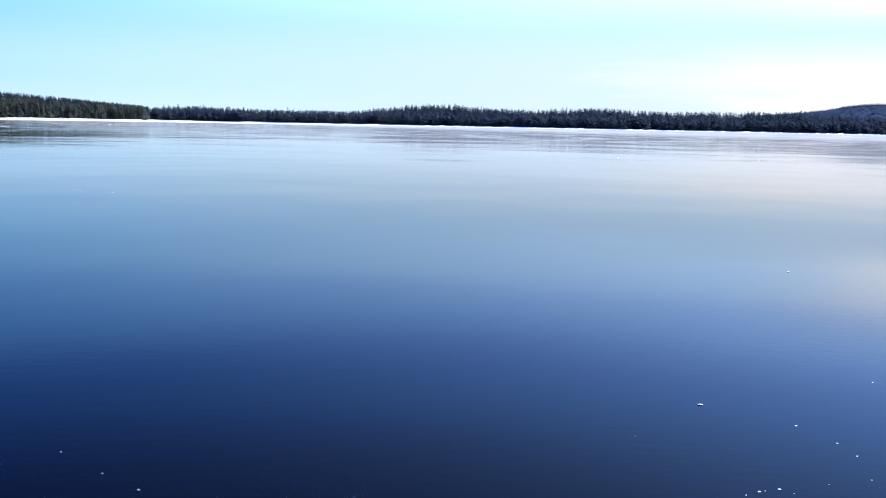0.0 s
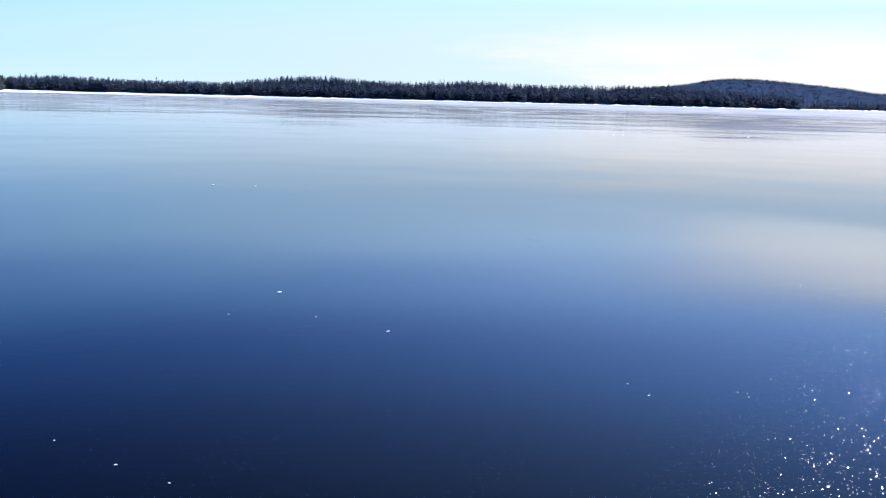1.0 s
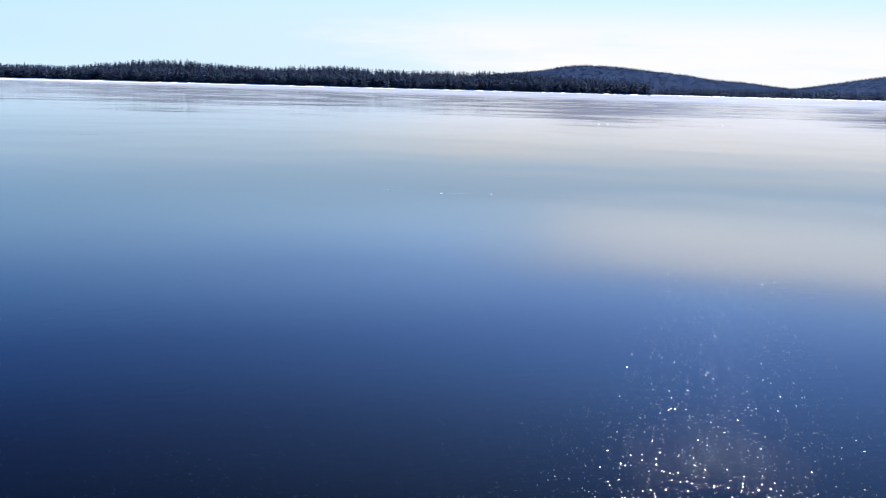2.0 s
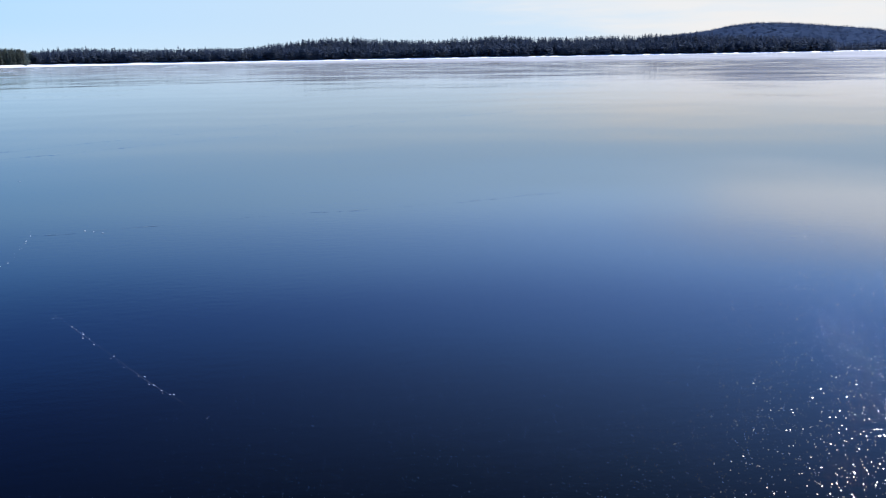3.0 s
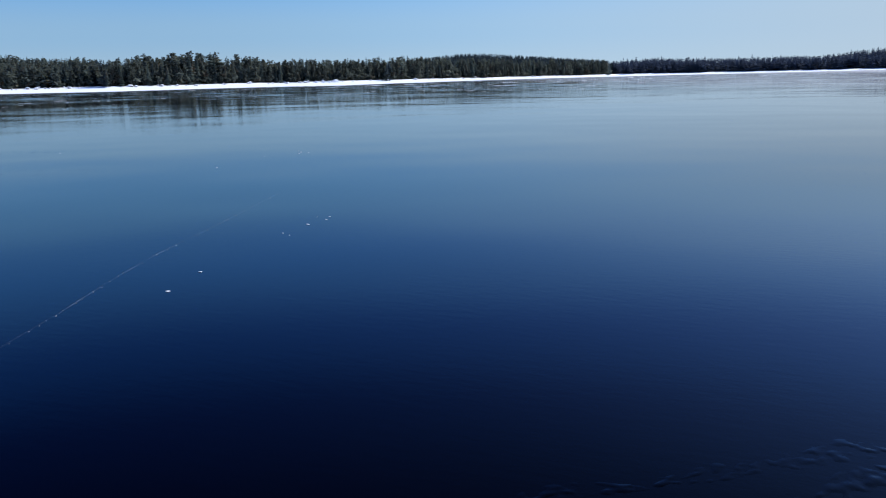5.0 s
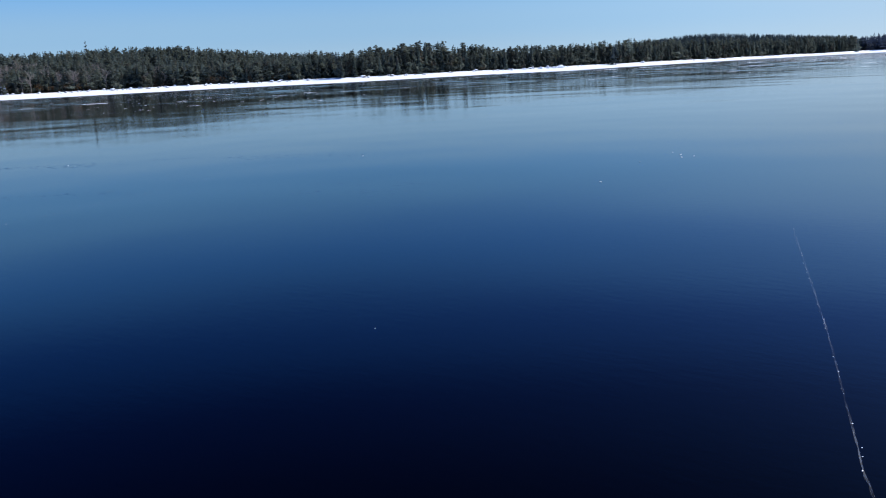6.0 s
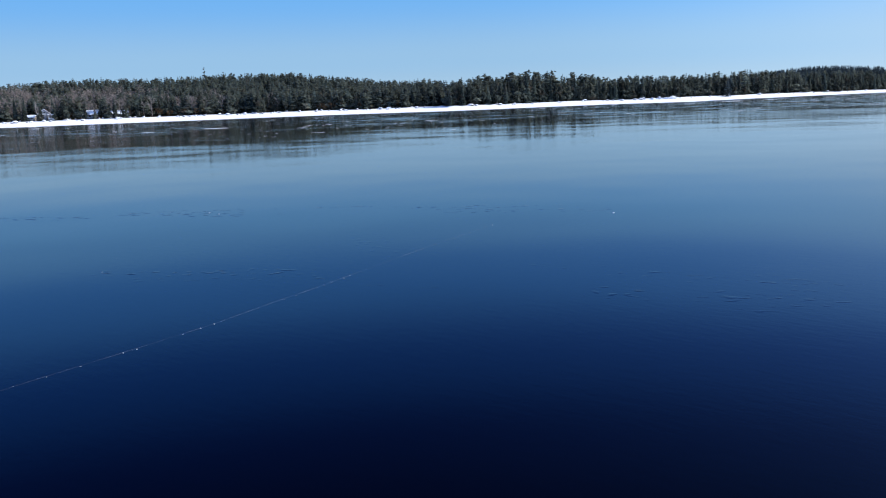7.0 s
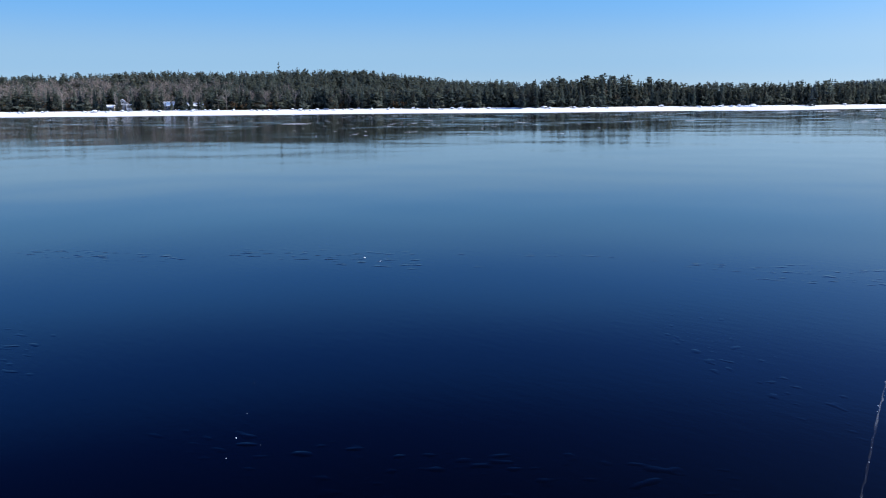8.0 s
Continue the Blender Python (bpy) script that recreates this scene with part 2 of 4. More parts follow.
BARK = grainy_material("conifer_bark", (0.05, 0.035, 0.026), (0.13, 0.095, 0.07), 2.0, 0.9, (3, 3, 0.5))
GREY_BARK = grainy_material("grey_bark", (0.13, 0.11, 0.10), (0.27, 0.24, 0.22), 2.0, 0.9, (3, 3, 0.5))
TWIG = grainy_material("bare_twigs", (0.19, 0.165, 0.15), (0.34, 0.30, 0.27), 0.6, 0.9)
BIRCH = grainy_material("birch_bark", (0.30, 0.28, 0.265), (0.58, 0.55, 0.52), 2.0, 0.7, (1, 1, 3))
RUST = grainy_material("rusty_leaves", (0.10, 0.05, 0.02), (0.22, 0.12, 0.05), 1.5, 0.9)
CLAPBOARD = grainy_material("white_clapboard", (0.62, 0.63, 0.64), (0.80, 0.80, 0.79), 1.2, 0.6, (0.3, 0.3, 5))
GREYBOARD = grainy_material("grey_shingle_wall", (0.22, 0.23, 0.25), (0.36, 0.37, 0.39), 1.5, 0.75, (1, 1, 4))
ROOFING = grainy_material("asphalt_shingles", (0.10, 0.10, 0.11), (0.22, 0.22, 0.23), 2.5, 0.85)
BRICK = grainy_material("chimney_brick", (0.17, 0.07, 0.05), (0.30, 0.14, 0.10), 4.0, 0.85)
TRIM = grainy_material("white_trim", (0.74, 0.74, 0.73), (0.84, 0.84, 0.83), 2.0, 0.5)
STONE = grainy_material("shore_granite", (0.10, 0.09, 0.085), (0.26, 0.24, 0.225), 1.6, 0.85)
PLANK = grainy_material("weathered_planks", (0.13, 0.11, 0.095), (0.26, 0.23, 0.20), 1.5, 0.8, (0.4, 4, 4))
GLASS = glass_material()
FISSURE = fissure_material(0.17)
FAINT_FISSURE = fissure_material(0.05)
FROST = frost_material()
CLUMP = snow_material("snow_crumbs", (0.9, 0.92, 0.94))


# ---- mesh helpers ----
def mesh(name, verts, tris, materials, index=None, flat=True, tone=None):
    """A mesh from arrays of places and triangles."""
    verts, tris = np.asarray(verts, np.float32), np.asarray(tris, np.int32)
    me = bpy.data.meshes.new(name)
    me.vertices.add(len(verts))
    me.vertices.foreach_set("co", verts.ravel())
    me.loops.add(tris.size)
    me.loops.foreach_set("vertex_index", tris.ravel())
    me.polygons.add(len(tris))
    me.polygons.foreach_set("loop_start", np.arange(0, tris.size, 3, dtype=np.int32))
    if index is not None:
        me.polygons.foreach_set("material_index", np.asarray(index, np.int32))
    me.polygons.foreach_set("use_smooth", np.full(len(tris), not flat))
    for mat in materials:
        me.materials.append(mat)
    me.update(calc_edges=True)
    if tone is not None:
        me.attributes.new("tone", "FLOAT", "POINT").data.foreach_set("value", np.asarray(tone, np.float32))
    me.validate()
    return me


def part(name, bm, mat, parent, label=""):
    me = bpy.data.meshes.new(name)
    bm.normal_update()
    bm.to_mesh(me)
    bm.free()
    me.materials.append(mat)
    ob = new(name, me)
    ob.parent = parent
    return tagged(ob, label)


def box(size, at=(0, 0, 0), bevel=0.0, turn=None):
    bm = bmesh.new()
    m = Matrix.Translation(at) @ (turn or Matrix()) @ Matrix.Diagonal((*size, 1))
    bmesh.ops.create_cube(bm, size=1.0, matrix=m)
    if bevel:
        bmesh.ops.bevel(bm, geom=bm.edges[:], offset=bevel, segments=1, affect="EDGES")
    return bm


def tube(path, radii, sides=5):
    """Places and triangles of a tapered tube along a path."""
    path, v, f = [np.asarray(p, float) for p in path], [], []
    for n, (p, r) in enumerate(zip(path, radii)):
        d = path[min(n + 1, len(path) - 1)] - path[max(n - 1, 0)]
        d = d / (np.linalg.norm(d) + 1e-9)
        a = np.cross(d, (0.3, 0.9, 0.31))
        a /= np.linalg.norm(a)
        b = np.cross(d, a)
        for s in range(sides):
            w = 2 * math.pi * s / sides
            v.append(p + r * (math.cos(w) * a + math.sin(w) * b))
    for n in range(len(path) - 1):
        for s in range(sides):
            q, e = n * sides + s, n * sides + (s + 1) % sides
            f += [(q, e, e + sides), (q, e + sides, q + sides)]
    return v, f


def joined(pieces):
    """One (verts, tris) out of several."""
    v, f, n = [], [], 0
    for pv, pf in pieces:
        pv, pf = np.asarray(pv, float).reshape(-1, 3), np.asarray(pf, int).reshape(-1, 3)
        v.append(pv)
        f.append(pf + n)
        n += len(pv)
    return np.concatenate(v), np.concatenate(f)


# ---- the plan: bearings in degrees to the left of +y, about the middle of the skater's way ----


def spot(az, d, z=0.0):
    a = np.radians(az)
    return np.stack(np.broadcast_arrays(CX - np.sin(a) * d, CY + np.cos(a) * d, z), -1)


def profile(text):
    """A curve over the bearing, from pairs 'bearing:value'."""
    rows = sorted(tuple(float(v) for v in pair.split(":")) for pair in text.split())
    xs, ys = np.array(rows).T
    return lambda az: np.interp(az, xs, ys)


snow_edge = profile("-180:700 -90:1380 -32:1380 -30.8:1380 -30.2:955 -20:930 -5:800 7:630 16:510 21:465 24:415 28:345 34:268 38:280 47:250 60:262 80:255 120:300 180:700")
shore = profile("-180:1500 -30.6:1500 -30.4:1010 -20:1000 0:990 16.9:985 17.2:850 24:730 30:640 34:590 38:570 43:535 47.7:512 48.0:556 60:548 80:545 110:560 180:1500")
ridge_at = profile("-180:1700 -30.5:1700 -30.3:1110 0:1120 16.9:1110 17.2:1010 29:1010 31:760 47:640 48:700 60:705 110:710 180:1700")
ridge_up = profile("-180:4 -30.6:3 -30.2:0.6 -29:4 -27:6.5 -25.4:8 -23.7:9.5 -21.5:10.6 -18.5:10 -15:9.4 -12.5:11 -11:13.3 -9:10.8 -6.7:9 -4.2:10 -2.4:12 "
                   "-0.7:13 1.4:11.2 2.8:8.6 4.2:4.6 5.5:2.2 9:2 12.5:4 15:4.2 16.9:3 17.2:3 19.2:6 21.3:9 23.4:12 25.2:14.5 26.6:14 28.3:11 30:5 31.5:1.2 "
                   "47:1.2 48:5.5 49.4:7 51:7.5 52.6:10 54.7:13 57:16.3 61:16.4 65:14.2 67:14.6 70:15.2 73:13.6 77:11 90:8 180:4")
mountain_up = profile("-180:0 -75:0 -66:20 -60:28 -52:45 -48:62 -44:58 -41.3:39 -39.4:23 -38:15 -37:20 -35.4:29 -33.5:34 -31.9:46 -29.9:55 -27.6:63 -25.9:65 -24.6:59 -23.2:46 "
                      "-21.5:37 -18:22 -13:6 -9:0 180:0")
tree_height = profile("-180:13 -30:13.2 0:13.8 16.9:13.4 17.2:12.5 24:13.8 28:14.5 30.8:15.4 32.5:13.6 34:13.6 36:14.2 37.5:13.0 39.6:16.2 41.3:17.4 43:17.6 45.8:15.6 47.6:13.4 48:13 180:13")


def smoothstep(x):
    x = np.clip(x, 0, 1)
    return x * x * (3 - 2 * x)


def wobble(az, d, size, seed):
    """Smooth, cheap unevenness over the plan, from -1 to 1."""
    p = spot(az, d)
    x, y = p[..., 0] / size + seed * 1.7, p[..., 1] / size - seed * 2.3
    return (np.sin(x + 1.3 * np.sin(0.7 * y + seed)) + np.sin(1.31 * y + 1.1 * np.sin(0.83 * x - seed)) + np.sin(0.57 * (x + y) + seed)) / 3


def ground(az, d):
    e, s, r, up, top = snow_edge(az), shore(az), ridge_at(az), ridge_up(az), mountain_up(az)
    e = e + 7 * wobble(az, d, 9, 1)
    z = -0.10 + 0.16 * smoothstep((d - e + 6) / 14) + 0.03 * wobble(az, d, 5, 2)
    bank = s + 2.5 * wobble(az, d, 11, 3)
    z = z + 0.9 * smoothstep((d - bank + 5) / 10)
    z = z + (up - 0.6) * smoothstep((d - s - 6) / (r - s)) * (1 - 0.55 * smoothstep((d - r - 40) / 300))
    z = z + (top + 6.5 * np.clip(top / 8, 0, 1)) * smoothstep((d - 1750) / 850) * (1 - 0.5 * smoothstep((d - 2650) / 900))
    return z + 0.7 * wobble(az, d, 27, 4) * smoothstep((d - s - 10) / 40)


# ---- large structure ----
def build_ice():
    n, v = 96, [(CX, CY, 0.0)]
    v += [(CX + 1620 * math.cos(2 * math.pi * q / n), CY + 1620 * math.sin(2 * math.pi * q / n), 0.0) for q in range(n)]
    f = [(0, 1 + q, 1 + (q + 1) % n) for q in range(n)]
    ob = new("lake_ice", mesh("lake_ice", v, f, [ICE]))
    tagged(ob, "smooth black lake ice, clear and wind-polished", "ice", kind="structure")


def build_land():
    az = np.concatenate([np.arange(-180, -62, 3.0), np.arange(-62, 95, 0.35), np.arange(95, 180, 3.0)])
    steps = np.concatenate([np.linspace(-12, 30, 22), np.array([45, 70, 100, 140, 190])])
    cols = []
    for a in az:
        e, s, r = snow_edge(a), shore(a), ridge_at(a)
        near = e + steps
        near = near[near < s - 14]
        cols.append(np.concatenate([np.interp(np.linspace(0, 1, 27), np.linspace(0, 1, len(near)), near),
                                    np.linspace(s - 12, s + 12, 9), np.linspace(s + 20, r, 14), np.linspace(r + 25, r + 320, 8),
                                    np.linspace(max(r + 400, 1900), 2650, 12), np.array([2900, 3400, 4200, 5600])]))
    d = np.array(cols)
    z = ground(az[:, None], d)
    v = spot(az[:, None], d, z).reshape(-1, 3)
    na, nd = d.shape
    i, j = np.meshgrid(np.arange(na), np.arange(nd - 1), indexing="ij")
    a, b = i * nd + j, ((i + 1) % na) * nd + j
    tris = np.stack([np.stack([a, b, b + 1], -1), np.stack([a, b + 1, a + 1], -1)], 2).reshape(-1, 3)
    mid = (d[:, :-1] + d[:, 1:]) / 2
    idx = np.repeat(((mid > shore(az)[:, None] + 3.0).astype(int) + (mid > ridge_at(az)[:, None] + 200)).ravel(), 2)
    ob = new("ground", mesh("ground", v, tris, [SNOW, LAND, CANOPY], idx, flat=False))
    tagged(ob, "snow-covered lake margin and wooded hills around the ice", "ground", kind="structure")


build_ice()
build_land()


# ---- trees ----
def spruce_shape(r, whorls, arms, lean=0.02, slim=0.17):
    """A unit-high spruce or fir: drooping boughs in whorls, shorter to the tip."""
    v, f = [], []
    base = r.uniform(0.03, 0.09)
    for w in range(whorls):
        u = w / (whorls - 1)
        z = base + (0.97 - base) * u ** 0.9
        reach = slim * (1 - u) ** 0.8 * r.uniform(0.75, 1.15) + 0.012
        turn = r.uniform(0, 6.3)
        for a in range(arms):
            if r.uniform() < 0.12:
                continue
            w1 = turn + 6.283 * a / arms + r.uniform(-0.3, 0.3)
            l = reach * r.uniform(0.6, 1.2)
            c, s = math.cos(w1), math.sin(w1)
            droop = l * r.uniform(0.15, 0.5)
            wide = l * r.uniform(0.32, 0.5) + 0.008
            n = len(v)
            v += [(0, 0, z + 0.035), (c * l * 0.62 - s * wide, s * l * 0.62 + c * wide, z - droop * 0.55), (c * l, s * l, z - droop),
                  (c * l * 0.62 + s * wide, s * l * 0.62 - c * wide, z - droop * 0.55)]
            f += [(n, n + 1, n + 2), (n, n + 2, n + 3)]
    n = len(v)
    v += [(0.012, 0, 0.93), (-0.006, 0.01, 0.93), (-0.006, -0.01, 0.93), (0, 0, 1.0)]
    f += [(n, n + 1, n + 3), (n + 1, n + 2, n + 3), (n + 2, n, n + 3)]
    v = np.array(v)
    v[:, 0] += lean * v[:, 2] ** 2
    return v, np.array(f)


def pine_shape(r, limbs, tufts, lean=0.03, spread=0.2):
    """A unit-high white pine: ragged plumes of needles on uneven, half-raised limbs, with gaps."""
    v, f = [], []
    base = r.uniform(0.02, 0.2)
    side = r.uniform(0, 6.3)
    for b in range(limbs):
        u = (b + r.uniform(0, 0.8)) / limbs
        z0 = base + (0.97 - base) * u
        w = r.uniform(0, 6.3)
        reach = spread * (1 - 0.93 * u) * r.uniform(0.5, 1.15) * (1 + 0.3 * math.cos(w - side))
        c, s = math.cos(w), math.sin(w)
        rise = r.uniform(-0.1, 0.45) * reach
        for q in range(tufts):
            t = (q + r.uniform(0.3, 1)) / tufts
            o = np.array([c * reach * t, s * reach * t, z0 + rise * t * t]) + r.normal(0, 0.012, 3)
            g = 0.02 + 0.03 * (1 - u) + 0.066 * reach / spread * r.uniform(0.6, 1.1)
            for _ in range(3):
                d1 = r.normal(0, 1, 3) * (1, 1, 0.45)
                d1 /= np.linalg.norm(d1)
                d2 = np.cross(d1, r.normal(0, 1, 3))
                d2 /= np.linalg.norm(d2)
                n = len(v)
                v += [o - d1 * g, o + d2 * g * 0.55, o + d1 * g + (0, 0, g * 0.35), o - d2 * g * 0.55]
                f += [(n, n + 1, n + 2), (n, n + 2, n + 3)]
    v = np.array(v)
    v[:, 0] += lean * v[:, 2] ** 2
    return v, np.array(f)


def bare_shape(r, spread=0.22):
    """A unit-high leafless broadleaf tree: trunk and limbs, and a separate mist of twigs."""
    wood, twigs = [], []
    fork = r.uniform(0.25, 0.4)
    top = np.array([r.normal(0, 0.03), r.normal(0, 0.03), 0.97])
    wood.append(tube([(0, 0, -0.02), (0.01, 0, fork), top * (1, 1, 0.75), top], [0.016, 0.012, 0.006, 0.002], 4))
    for b in range(12):
        z = fork + (0.85 - fork) * b / 12 + r.uniform(-0.02, 0.02)
        w = r.uniform(0, 6.3)
        l = spread * (1.15 - 0.7 * (z - fork)) * r.uniform(0.6, 1.1)
        end = np.array([math.cos(w) * l, math.sin(w) * l, z + l * r.uniform(0.7, 1.3)])
        end[2] = min(end[2], 1.0)
        root = np.array([0.0, 0.0, z])
        mid = (root + end) / 2 + (0, 0, 0.015)
        wood.append(tube([root, mid, end], [0.006, 0.004, 0.0015], 3))
        for q in range(9):
            t = r.uniform(0.3, 1.0)
            o = root + (end - root) * t
            d = r.normal(0, 1, 3) + (0, 0, 0.9)
            d = d / np.linalg.norm(d) * r.uniform(0.05, 0.12)
            e = np.cross(d, r.normal(0, 1, 3))
            e = e / np.linalg.norm(e) * 0.0035
            for k in range(2):
                d2 = d + r.normal(0, 0.028, 3)
                twigs.append(([o - e, o + e, o + d2], [(0, 1, 2)]))
    return joined(wood), joined(twigs)


r_ = np.random.default_rng(11)
FAR_SPRUCE = [spruce_shape(r_, 11, 5, r_.uniform(-0.03, 0.03), r_.uniform(0.15, 0.22)) for _ in range(7)]
FAR_PINE = [pine_shape(r_, 24, 3, r_.uniform(-0.05, 0.05), r_.uniform(0.17, 0.24)) for _ in range(7)]
FAR_THIN_PINE = [pine_shape(r_, 12, 2, r_.uniform(-0.05, 0.05), r_.uniform(0.19, 0.26)) for _ in range(6)]
TINY = [spruce_shape(r_, 4, 4, 0.0, 0.26) for _ in range(4)]
FAR_BARE = [bare_shape(r_) for _ in range(5)]


def scatter(az0, az1, near, far, per, r, gap=None):
    """Bearings and distances of trees, one to so many square metres."""
    d_hi, d_lo = far(np.array([az0, az1, (az0 + az1) / 2])).max(), near(np.array([az0, az1, (az0 + az1) / 2])).min()
    n = int(radians(az1 - az0) * (d_hi ** 2 - d_lo ** 2) / 2 / per)
    az, d = r.uniform(az0, az1, n), np.sqrt(r.uniform(d_lo ** 2, d_hi ** 2, n))
    keep = (d > near(az)) & (d < far(az))
    if gap is not None:
        keep &= ~gap(az, d)
    return az[keep], d[keep]


def woods(name, shapes, az, d, tall, mats, r, trunk=True, label="", squash=1.0):
    """A joined stand of trees, one object that nobody could count."""
    z = ground(az, d) - 0.15
    pts = spot(az, d, z)
    which = r.integers(0, len(shapes), len(az))
    turn, fat = r.uniform(0, 6.28, len(az)), r.uniform(0.85, 1.2, len(az)) * squash
    vs, fs, ms, ts, n = [], [], [], [], 0
    hue = r.beta(1.2, 2.2, len(az))
    stem_v, stem_f = tube([(0, 0, 0), (0, 0, 0.55)], [0.011, 0.005], 3)
    for s, (bv, bf) in enumerate(shapes):
        if trunk:
            bv = bv * (1.5, 1.5, 1)
            idx = np.r_[np.zeros(len(bf), int), np.ones(len(stem_f), int)]
            bv, bf = joined([(bv, bf), (stem_v, stem_f)])
        else:
            idx = np.zeros(len(bf), int)
        k = np.where(which == s)[0]
        if not len(k):
            continue
        c, sn, h = np.cos(turn[k])[:, None], np.sin(turn[k])[:, None], tall[k][:, None]
        w = h * fat[k][:, None]
        x = (bv[:, 0] * c - bv[:, 1] * sn) * w + pts[k, 0:1]
        y = (bv[:, 0] * sn + bv[:, 1] * c) * w + pts[k, 1:2]
        zz = bv[:, 2] * h + pts[k, 2:3]
        vs.append(np.stack([x, y, zz], -1).reshape(-1, 3))
        fs.append((bf[None] + n + (np.arange(len(k)) * len(bv))[:, None, None]).reshape(-1, 3))
        ms.append(np.tile(idx, len(k)))
        ts.append(np.repeat(hue[k], len(bv)))
        n += len(k) * len(bv)
    ob = new(name, mesh(name, np.concatenate(vs), np.concatenate(fs), mats, np.concatenate(ms), tone=np.concatenate(ts)))
    return tagged(ob, label, "forest", kind="stuff")


HOUSES = ((70.75, 556.0), (68.3, 557.0), (71.45, 553.0), (66.75, 556.0))


def yard(az, d):
    """Cleared ground round the cottages."""
    hit = np.zeros(len(az), bool)
    for a, e in HOUSES:
        hit |= (np.abs(az - a) < 0.42) & (d < e + 7)
    return hit


def build_woods():
    r = np.random.default_rng(21)
    at = lambda fn, off: (lambda a: fn(a) + off)
    # hillside behind the cottages
    az, d = scatter(47.9, 84, at(shore, 5), at(ridge_at, 22), 24, r, yard)
    half = (wobble(az, d, 7.0, 6) + (az - 68) * 0.09 > 0) & (az > 58) & (d < shore(az) + 95) & (r.uniform(size=len(az)) < 0.7)
    az, d = az[~half], d[~half]
    tall = tree_height(az) * r.uniform(0.80, 1.07, len(az)) * (1 + 0.12 * (r.uniform(size=len(az)) < 0.06))
    pick = r.uniform(size=len(az)) < 0.55
    woods("hillside_pines", FAR_PINE, az[pick], d[pick], tall[pick], [PINE, BARK], r, squash=1.25, label="dense dark green pines covering the hillside above the shore")
    woods("hillside_spruces", FAR_SPRUCE, az[~pick], d[~pick], tall[~pick], [SPRUCE, BARK], r, label="pointed dark spruces among the pines on the hillside")
    # the wooded point
    az, d = scatter(17.2, 47.6, at(shore, 9), at(shore, 75), 22, r)
    tall = tree_height(az) * r.uniform(0.6, 1.12, len(az))
    pick = r.uniform(size=len(az)) < 0.7
    woods("point_pines", FAR_PINE, az[pick], d[pick], tall[pick], [PINE, BARK], r, squash=1.2, label="dense white pines on the low wooded point")
    woods("point_spruces", FAR_SPRUCE, az[~pick], d[~pick], tall[~pick], [SPRUCE, BARK], r, label="spruces mixed in behind the pines of the point")
    # the hill behind the point
    az, d = scatter(17.2, 31, at(ridge_at, -150), at(ridge_at, 20), 26, r)
    tall = 12 * r.uniform(0.8, 1.05, len(az))
    woods("back_hill_woods", FAR_SPRUCE, az, d, tall, [SHADED_SPRUCE, BARK], r, squash=1.25, label="dark conifers on the low hill behind the point")
    # the far shore
    az, d = scatter(-30.3, 16.9, at(shore, 4), at(ridge_at, 20), 31, r)
    tall = tree_height(az) * r.uniform(0.80, 1.04, len(az)) * (1 + 0.2 * (r.uniform(size=len(az)) < 0.025))
    pick = r.uniform(size=len(az)) < 0.35
    woods("far_shore_pines", FAR_THIN_PINE, az[pick], d[pick], tall[pick], [FAR_HAZE_NEEDLES, BARK], r, squash=1.25, label="hazy dark pines along the far shore")
    woods("far_shore_spruces", FAR_SPRUCE, az[~pick], d[~pick], tall[~pick], [FAR_HAZE_NEEDLES, BARK], r, squash=1.35, label="pointed dark spruces along the far shore")
    az, d = scatter(16.7, 22, lambda a: 0 * a + 985, lambda a: 0 * a + 1090, 30, r)
    woods("bay_woods", FAR_SPRUCE, az, d, 12 * r.uniform(0.8, 1.05, len(az)), [SHADED_SPRUCE, BARK], r, squash=1.25, label="dark conifers at the back of the bay")
    az, d = scatter(43, 48.2, lambda a: 0 * a + 590, lambda a: 0 * a + 690, 24, r)
    woods("inlet_woods", FAR_SPRUCE, az, d, 13 * r.uniform(0.8, 1.1, len(az)), [SHADED_SPRUCE, BARK], r, squash=1.25, label="dark conifers behind the tip of the point")
    # the farthest shore and the mountain
    az, d = scatter(-60, -30.2, at(shore, 5), at(shore, 130), 75, r)
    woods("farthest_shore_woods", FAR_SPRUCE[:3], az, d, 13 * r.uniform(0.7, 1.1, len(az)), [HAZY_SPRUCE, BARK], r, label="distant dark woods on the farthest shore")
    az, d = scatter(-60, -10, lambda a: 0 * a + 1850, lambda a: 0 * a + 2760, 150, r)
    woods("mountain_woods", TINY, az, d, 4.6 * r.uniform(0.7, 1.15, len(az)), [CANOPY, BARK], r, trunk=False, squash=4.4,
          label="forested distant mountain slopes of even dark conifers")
    # leafless trees between the cottages
    az, d = scatter(58, 84, at(shore, 12), at(shore, 100), 26, r, yard)
    thin = wobble(az, d, 7.0, 6) + (az - 68) * 0.09 > r.normal(0, 0.2, len(az))
    az, d = az[thin], d[thin]
    tall = r.uniform(9, 14.5, len(az))
    for name, k, mat, lab in (("bare_tree_stems", 0, GREY_BARK, "pale grey trunks and limbs of leafless trees"),
                              ("bare_tree_twigs", 1, TWIG, "brownish haze of leafless twigs")):
        woods(name, [b[k] for b in FAR_BARE], az, d, tall, [mat], np.random.default_rng(5), trunk=False, squash=1.25, label=lab)
    # rusty brush at the water's edge
    az, d = scatter(50, 82, at(shore, 3), at(shore, 13), 17, r, yard)
    woods("shore_brush", [b[1] for b in FAR_BARE], az, d, r.uniform(2.2, 5.0, len(az)), [RUST], r, trunk=False, squash=1.6,
          label="rust-brown leafless brush along the snowy bank")


build_woods()


